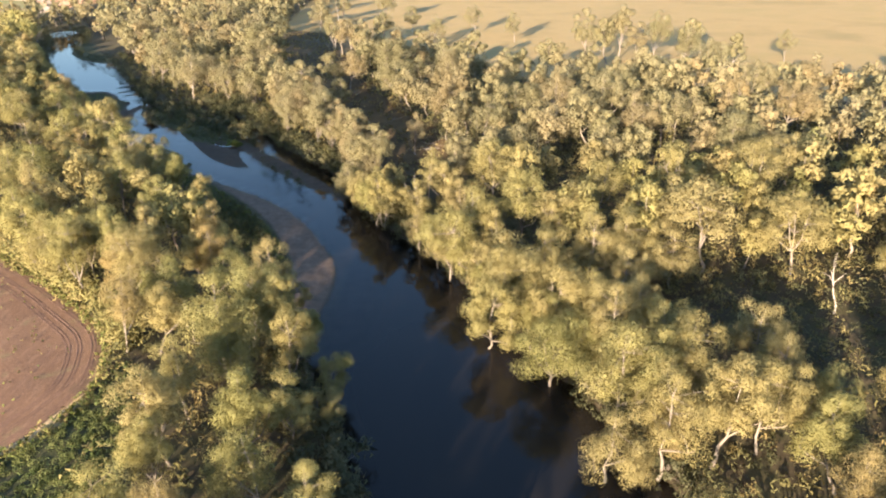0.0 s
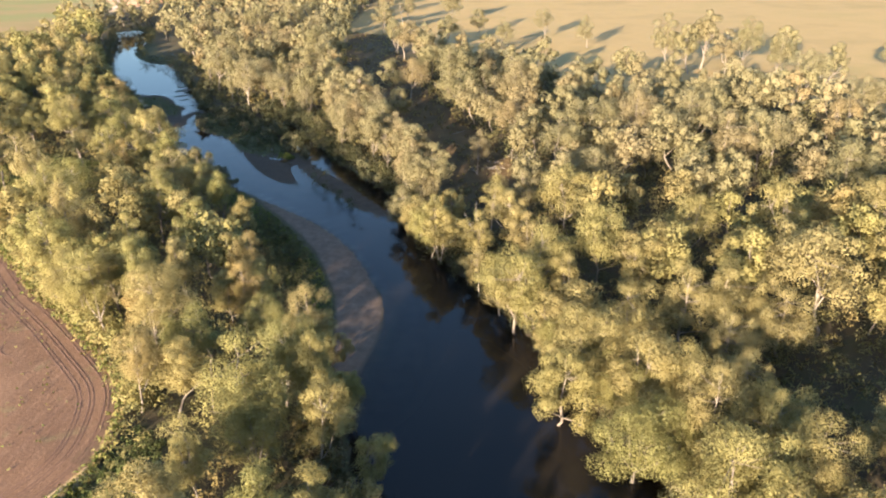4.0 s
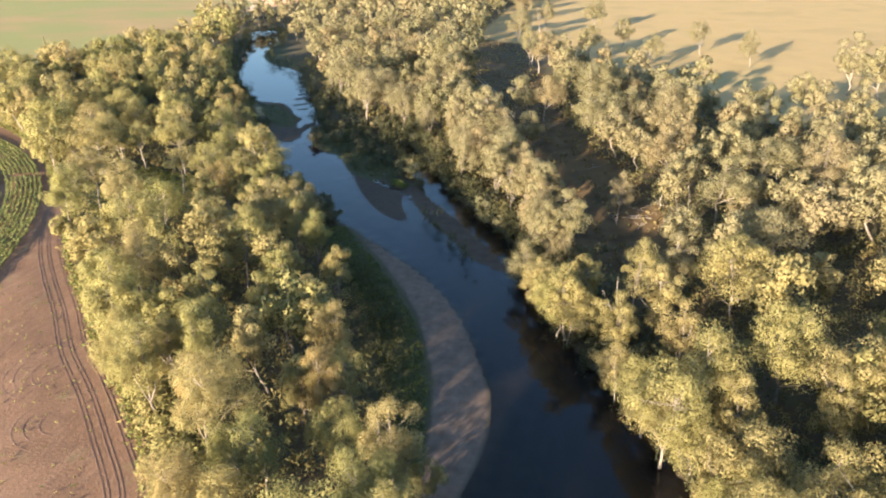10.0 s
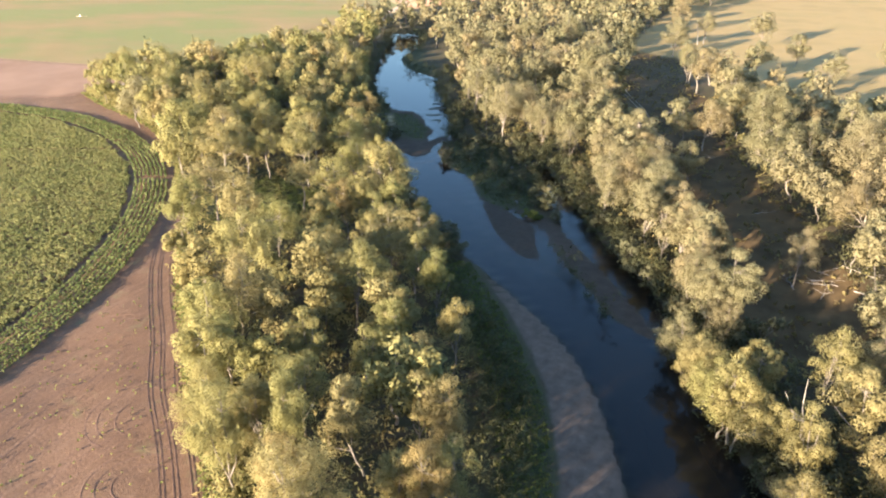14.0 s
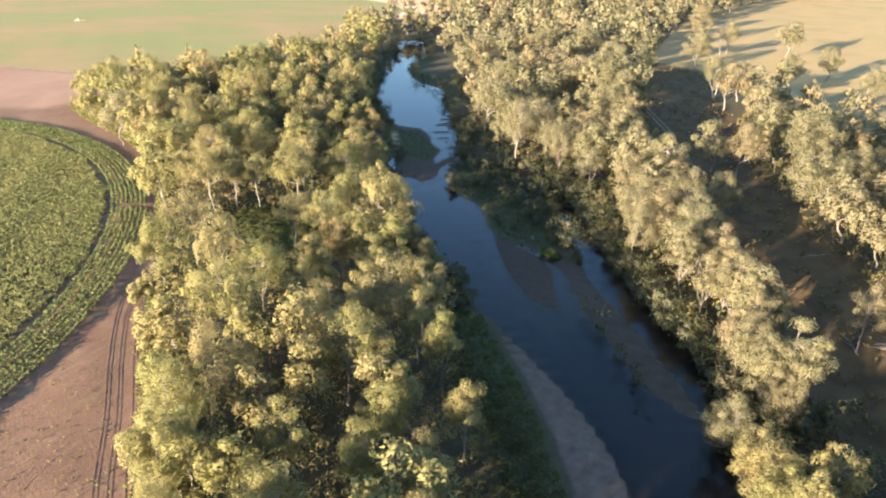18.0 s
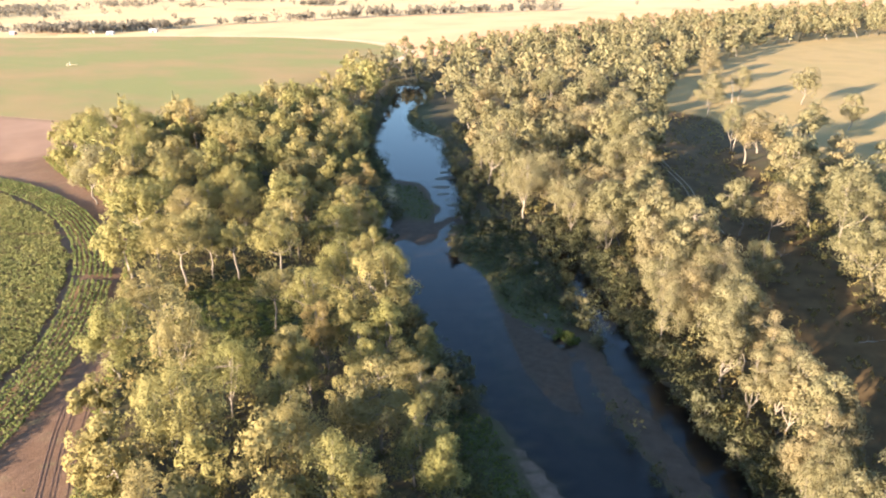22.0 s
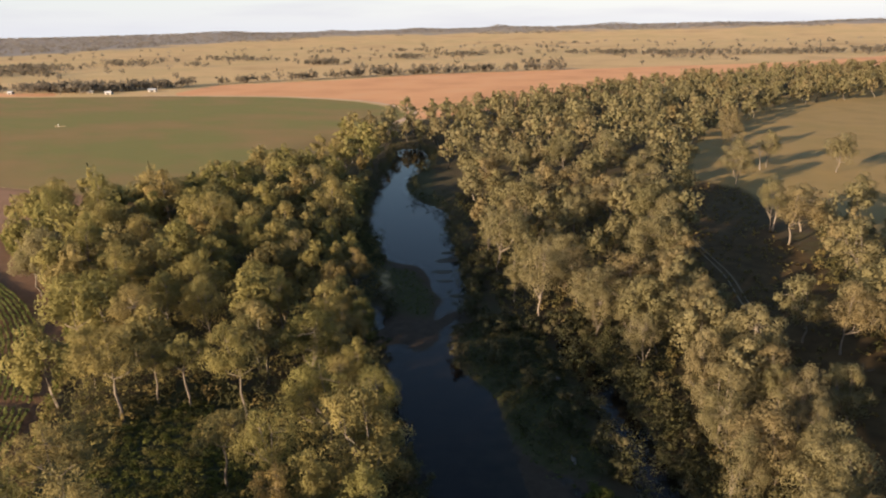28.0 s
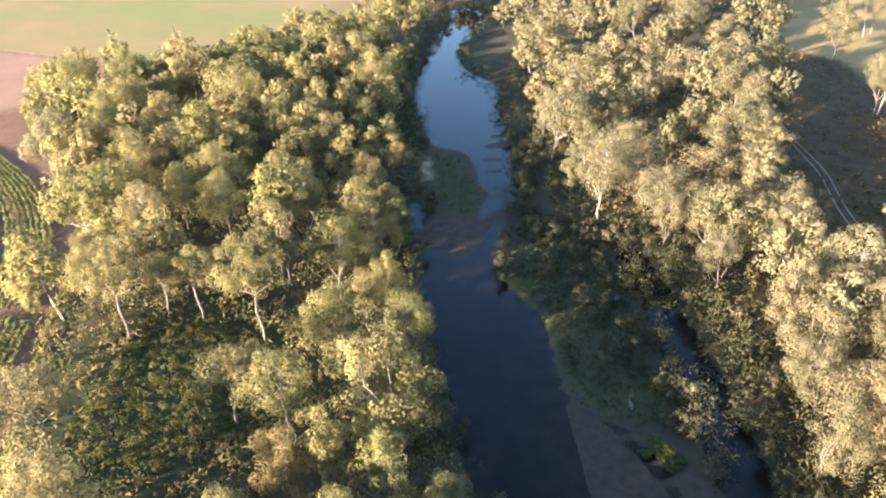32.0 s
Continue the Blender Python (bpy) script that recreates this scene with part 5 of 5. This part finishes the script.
# ---- ruts, tracks and the road ----
def offset_line(line, dist):
    t = np.gradient(line, axis=0)
    t /= np.linalg.norm(t, axis=1)[:, None] + 1e-9
    return line + np.stack([-t[:, 1], t[:, 0]], 1) * dist


def ribbon(name, line, width, mat, label, lift=0.02, ridge=0.05, group=""):
    """A wheel rut: a shallow trough with raised lips, draped on the ground."""
    offs = [(-1.0, -0.02), (-0.6, ridge), (-0.25, 0.0), (0.25, 0.0), (0.6, ridge), (1.0, -0.02)]
    v = []
    for o, dz in offs:
        q = offset_line(line, o * width / 2)
        v.append(np.column_stack([q, heights(q[:, 0], q[:, 1]) + lift + dz]))
    n, k = len(line), len(offs)
    v = np.stack(v, 1).reshape(-1, 3)
    i = (np.arange(n - 1)[:, None] * k + np.arange(k - 1)[None, :]).ravel()
    return tagged(new(name, mesh_of(name, v, np.stack([i, i + 1, i + k + 1, i + k], 1), mat, True)), label, "wheel track", group, "structure")


RIM = bend(FIELD_EDGE, 1.0)
for off in (1.7, 2.3, 4.0, 4.6, 5.8, 6.4):
    ribbon("wheel_rut", offset_line(RIM, off), 0.24, RUT, "wheel rut pressed into the tilled field", 0.015, 0.022, "ruts round the tilled field")
for cx, cy, rad, a0, a1 in ((-103, 131, 8.6, 85, 275), (-103, 131, 7.0, 90, 270), (-102, 131, 5.0, 80, 280), (-92, 120, 7.0, 85, 275), (-92, 120, 5.4, 90, 275), (-91.5, 120, 3.6, 70, 285)):
    a = np.radians(np.arange(a0, a1, 4.0))
    ribbon("wheel_rut", np.stack([cx + rad * np.cos(a), cy + rad * np.sin(a)], 1), 0.2, FAINT, "curved wheel rut where the tractor turned", 0.012, 0.01, "turning ruts in the tilled field")
TRAIL = bend([(-120, 455), (-106, 405), (-97, 382), (-88, 364), (-80, 349), (-72, 329), (-64, 314)], 2)
for off in (-0.85, 0.85):
    ribbon("wheel_track", offset_line(TRAIL, off), 0.38, TRACK, "pale wheel track through shaded grass", 0.05, 0.02, "track through the clearing")
ribbon("dirt_road", bend([(-352, 590), (-356, 615), (-366, 645), (-390, 682), (-417, 700), (-470, 727), (-520, 737), (-577, 741), (-640, 733), (-714, 712), (-760, 700)], 6), 6.5, ROAD, "pale dirt road between pasture and red field", 0.15, 0.02)


# straight passes across the tilled field, in pairs
for line in (((-120.5, 110), (-122, 120), (-123.3, 128), (-124.3, 137)), ((-109, 106), (-111.4, 113), (-114.3, 125), (-118.5, 139)), ((-113, 104), (-116, 116), (-117.7, 122.5), (-119.5, 133)), ((-102.5, 104), (-103, 112), (-103.3, 121), (-101.5, 130)),
             ((-136, 128), (-136.5, 139), (-133.5, 147), (-126, 152)), ((-131, 118), (-134, 132), (-138, 146))):
    for off in (0.0, 1.5):
        ribbon("wheel_rut", offset_line(bend(line, 1.2), off), 0.2, FAINT, "faint straight wheel rut in the tilled field", 0.012, 0.01, "tractor passes in the tilled field")


# ---- mud islets, dead wood, rocks ----
def islet(x, y, rx, ry, turn, h=0.16):
    rng = np.random.default_rng(int(abs(x * 7 + y)))
    bm = bmesh.new()
    rings = [(1.0, -0.12), (0.8, 0.4), (0.45, 0.85), (0.0, 1.0)]
    prev = None
    n = 18
    wob = 1 + rng.normal(size=n) * 0.10
    for s, hz in rings:
        if s == 0:
            tip = bm.verts.new((0, 0, h * hz))
            for i in range(n):
                bm.faces.new((prev[i], prev[(i + 1) % n], tip))
            break
        row = [bm.verts.new((rx * s * wob[i] * math.cos(i * 6.2832 / n), ry * s * wob[i] * math.sin(i * 6.2832 / n), h * hz)) for i in range(n)]
        if prev:
            for i in range(n):
                bm.faces.new((prev[i], prev[(i + 1) % n], row[(i + 1) % n], row[i]))
        prev = row
    me = bpy.data.meshes.new("mud_islet")
    bm.to_mesh(me)
    bm.free()
    me.materials.append(MUDPILE)
    me.shade_smooth()
    ob = new("mud_islet", me)
    ob.matrix_world = pose(x, y, 0, 0, 0, turn)
    return tagged(ob, "low dark islet of mud and weed in the shallows", "islet", "mud islets in the river")


for args in ((-162, 330, 3.4, 2.0, 30), (-157, 323, 2.6, 1.5, 30), (-166, 341, 4.5, 2.6, 40), (-147, 314, 3.4, 1.6, 20), (-155, 335, 2.6, 1.8, 30), (-170, 348, 3.0, 1.6, 40)):
    islet(*args)


def dead_tree(x, y, h, spread, seed, label):
    rng = np.random.default_rng(seed)
    (wv, wf), _ = gum(rng, h, spread, 4, 2, 0.1, limbs=6, bare=0.42)
    ob = new("dead_tree", mesh_of("dead_tree", wv, wf, DEADWOOD, True))
    ob.matrix_world = pose(x, y, float(heights(np.array([x]), np.array([y]))[0]), 0, 0, seed * 40)
    return tagged(ob, label, "dead tree", "dead trees")


for i, (x, y, h, s) in enumerate(((-74, 402, 19, 12), (68, 118, 13, 8), (-12, 170, 15, 9), (-8, 234, 9, 8), (-90, 512, 16, 10))):
    dead_tree(x, y, h, s, 200 + i, "bleached dead tree with bare forked limbs")


def fallen_log(x, y, length, turn, r, seed):
    rng = np.random.default_rng(seed)
    p = np.stack([np.linspace(0, length, 7), rng.normal(size=7) * 0.25, np.full(7, r * 0.8) + np.linspace(0, 0.5, 7) * rng.uniform()], 1)
    ob = new("fallen_log")
    ob.matrix_world = pose(x, y, float(heights(np.array([x]), np.array([y]))[0]), 0, 0, turn)
    part("trunk", mesh_of("log_trunk", *tube(p, np.linspace(r, r * 0.3, 7), 7), DEADWOOD, True), ob)
    for _ in range(6):
        s = p[rng.integers(2, 6)]
        b = rng.uniform(-1.3, 1.3)
        l = rng.uniform(1.2, 3.2)
        e = s + np.array([math.cos(b) * l, math.sin(b) * l, rng.uniform(0.1, 1.2)])
        part("branch", mesh_of("log_branch", *tube([s, (s + e) / 2 + rng.normal(size=3) * 0.15, e], [r * 0.4, r * 0.28, r * 0.1], 5), DEADWOOD, True), ob)
    return tagged(ob, "grey fallen tree with broken branches lying in grass", "log", "fallen trees")


for i, (x, y, l, t, r) in enumerate(((-15, 230, 9, 20, 0.2), (-11, 236, 8, 60, 0.18), (-7, 227, 9, -20, 0.2), (-18, 225, 7, 110, 0.16), (-3, 233, 8, 150, 0.18), (-10, 229, 7, 200, 0.15), (-13, 222, 8, 75, 0.16), (-5, 238, 6, -60, 0.14),
                                     (-16, 236, 7, -35, 0.15), (-79, 252, 9, 115, 0.16), (-30, 262, 6, 30, 0.16), (-48, 300, 5, 80, 0.14))):
    fallen_log(x, y, l, t, r * 0.7, 300 + i)


def rock(x, y, sx, sy, sz, turn):
    bm = bmesh.new()
    bmesh.ops.create_icosphere(bm, subdivisions=2, radius=1.0)
    for v in bm.verts:
        v.co *= 1 + 0.25 * noise.noise(v.co * 1.7 + Vector((x, y, 0)))
        v.co.x, v.co.y, v.co.z = v.co.x * sx, v.co.y * sy, v.co.z * sz
    me = bpy.data.meshes.new("rock")
    bm.to_mesh(me)
    bm.free()
    me.materials.append(ROCK)
    ob = new("rock", me)
    ob.matrix_world = pose(x, y, float(heights(np.array([x]), np.array([y]))[0]) + sz * 0.2, 0, 0, turn)
    return tagged(ob, "pale weathered boulder on the muddy bank", "rock", "boulders on the bank")


rock(-91.2, 250.6, 1.5, 0.42, 0.36, 120)
rock(-104.5, 277.5, 0.9, 0.6, 0.6, 40)


# ---- farm beyond the pasture ----
def shed(x, y, w, d, h, turn, label):
    ob = new("farm_shed")
    ob.matrix_world = pose(x, y, 5.2, 0, 0, turn)
    hw, hd = w / 2, d / 2
    part("wall", mesh_of("shed_wall", [(-hw, -hd, 0), (hw, -hd, 0), (hw, hd, 0), (-hw, hd, 0), (-hw, -hd, h), (hw, -hd, h), (hw, hd, h), (-hw, hd, h), (-hw, 0, h + d * 0.22), (hw, 0, h + d * 0.22)],
                         [(0, 1, 5, 4), (2, 3, 7, 6), (1, 2, 6, 9, 5), (3, 0, 4, 8, 7)], SHEDWALL), ob)
    o, rz = 0.5, h + d * 0.22 + 0.12
    e = h - 0.15
    rv = []
    for lift in (0.0, 0.14):
        rv += [(-hw - o, -hd - o, e + lift), (hw + o, -hd - o, e + lift), (hw + o, 0, rz + lift), (-hw - o, 0, rz + lift), (hw + o, hd + o, e + lift), (-hw - o, hd + o, e + lift)]
    part("roof", mesh_of("shed_roof", rv, [(0, 3, 2, 1), (3, 5, 4, 2), (6, 7, 8, 9), (9, 8, 10, 11), (0, 1, 7, 6), (5, 11, 10, 4), (1, 2, 8, 7), (2, 4, 10, 8), (0, 6, 9, 3), (3, 9, 11, 5)], SHEDROOF), ob)
    part("doorway", mesh_of("shed_door", [(-w * 0.18, -hd - 0.05, 0), (w * 0.18, -hd - 0.05, 0), (w * 0.18, -hd - 0.05, h * 0.8), (-w * 0.18, -hd - 0.05, h * 0.8)], [(0, 1, 2, 3)], DARK), ob)
    return tagged(ob, label, "shed", "farm buildings")


shed(-792, 742, 9, 6, 2.8, 30, "white farm shed with pale metal roof beside trees")
shed(-819, 702, 8, 5, 2.5, 20, "small pale farm house with metal roof")
shed(-858, 706, 6, 4, 2.3, 35, "small pale farm shed with metal roof")
shed(-951, 664, 7, 5, 2.6, 10, "small white shed in a tree line")


def pump_station():
    ob = new("pump_station")
    ob.matrix_world = pose(-590, 485, 5.35, 0, 0, 25)

    def block(name, x, y, z, sx, sy, sz, mat):
        bm = bmesh.new()
        bmesh.ops.create_cube(bm, size=1.0, matrix=Matrix.LocRotScale((x, y, z), None, (sx, sy, sz)))
        bmesh.ops.bevel(bm, geom=bm.edges[:], offset=min(sx, sy, sz) * 0.12, segments=1, affect="EDGES")
        me = bpy.data.meshes.new(name)
        bm.to_mesh(me)
        bm.free()
        me.materials.append(mat)
        part(name, me, ob)

    block("pad", 0, 0, 0.05, 4, 2.0, 0.2, TRACK)
    block("tank", -1.0, 0, 0.7, 1.2, 1.1, 0.9, TRACK)
    block("pipe", 3, 0, 0.6, 8, 0.3, 0.3, TRACK)
    block("post", 1.0, 0, 1.3, 0.3, 0.3, 2.4, STEEL)
    return tagged(ob, "pale pump and pipe on a pad in the pasture", "pump")


pump_station()


# ---- far trees: lines along fences, clumps, open bush up to the horizon ----
def far_spots():
    rng = np.random.default_rng(400)
    out = []

    def line(points, n, wide):
        p = bend(points, 10)
        q = p[rng.integers(0, len(p), n)] + rng.normal(size=(n, 2)) * wide
        out.extend(q.tolist())

    def clump(x, y, rx, ry, n):
        out.extend((rng.normal(size=(n, 2)) * (rx, ry) + (x, y)).tolist())

    line([(-1250, 600), (-1013, 690), (-950, 705)], 60, 10)
    line([(-950, 700), (-885, 712), (-824, 790)], 190, 15)
    line([(-824, 800), (-799, 873), (-736, 933), (-700, 990)], 36, 8)
    line([(-697, 1002), (-624, 1098), (-541, 1171), (-459, 1240)], 110, 9)
    for x, y, rx, ry, n in ((-985, 1310, 26, 14, 40), (-937, 1560, 24, 16, 34), (-884, 1715, 30, 16, 34), (-1335, 1440, 55, 20, 44), (-1409, 890, 70, 40, 80), (-1521, 1050, 60, 40, 60), (-1600, 950, 90, 50, 90), (-1500, 1250, 60, 20, 24)):
        clump(x, y, rx, ry, n)
    # scattered paddock trees
    a, r = rng.uniform(radians(75), radians(152), 700), rng.uniform(1150, 2900, 700) 
    q = np.stack([-50 + r * np.cos(a), 120 + r * np.sin(a)], 1)
    q = q[signed(RED_FIELD, q[:, 0], q[:, 1]) > 30]
    q = q[signed(PASTURE, q[:, 0], q[:, 1]) > 60]
    out.extend(q[:210].tolist())
    for x, y in q[300:325].tolist():
        clump(x, y, 24, 10, 8)
    # a wooded creek north-east
    line([(-600, 1800), (-300, 1790), (60, 1930), (500, 2150), (1200, 2500)], 760, 34)
    line([(0, 1980), (500, 2300), (1300, 2800)], 380, 70)
    # bush over the far plain
    a, r = rng.uniform(radians(60), radians(162), 11000), np.sqrt(rng.uniform(2450 ** 2, 4560 ** 2, 11000))
    q = np.stack([-50 + r * np.cos(a), 120 + r * np.sin(a)], 1)
    keep = r > bush_start(np.degrees(a)) + 320 * soft_noise(q[:, 0], q[:, 1], 260.0)
    out.extend(q[keep].tolist())
    return out


def far_trees():
    rng = np.random.default_rng(401)
    P = np.array(far_spots())
    Z = heights(P[:, 0], P[:, 1])
    near = np.hypot(P[:, 0], P[:, 1])
    grow = 1 + 0.5 * smoothstep(2600, 4400, near)
    n, k = len(P), 8
    h = rng.uniform(7, 13, n) * (1 - 0.72 * smoothstep(2400, 3900, near))
    u = rng.normal(size=(n, k, 3))
    c = np.stack([np.repeat(P[:, 0:1], k, 1), np.repeat(P[:, 1:2], k, 1), np.repeat(Z[:, None], k, 1)], 2)
    g = grow[:, None]
    c[..., 0] += u[..., 0] * 2.5 * g * g
    c[..., 1] += u[..., 1] * 2.5 * g * g
    c[..., 2] += h[:, None] * np.linspace(0.3, 0.85, k)[None, :]
    v, f, nn = sprays(rng, c.reshape(-1, 3), np.repeat(1.0 + 0.9 * grow, k), 3, 3.6, 0.8)
    # tint climbs with distance, painting haze onto the farther trees
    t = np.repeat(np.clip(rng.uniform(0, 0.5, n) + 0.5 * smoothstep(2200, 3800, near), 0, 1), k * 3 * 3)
    wood = gather([tube([(x, y, z - 0.3), (x, y, z + hh * 0.6)], [0.35, 0.2], 3) for (x, y), z, hh in zip(P.tolist(), Z.tolist(), h.tolist())])
    wood = (wood[0], quads_to_tris(wood[1]))
    V, F = np.vstack([wood[0], v]), np.vstack([wood[1], f + len(wood[0])])
    idx = np.concatenate([np.zeros(len(wood[1])), np.ones(len(f))])
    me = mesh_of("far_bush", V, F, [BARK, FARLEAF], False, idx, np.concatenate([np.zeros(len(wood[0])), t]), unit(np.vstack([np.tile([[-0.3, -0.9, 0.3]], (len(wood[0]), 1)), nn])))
    tagged(new("far_bush", me), "scattered trees and dry bush over the distant plain, haze greyed into the far leaf colour", "woodland", kind="stuff")


far_trees()
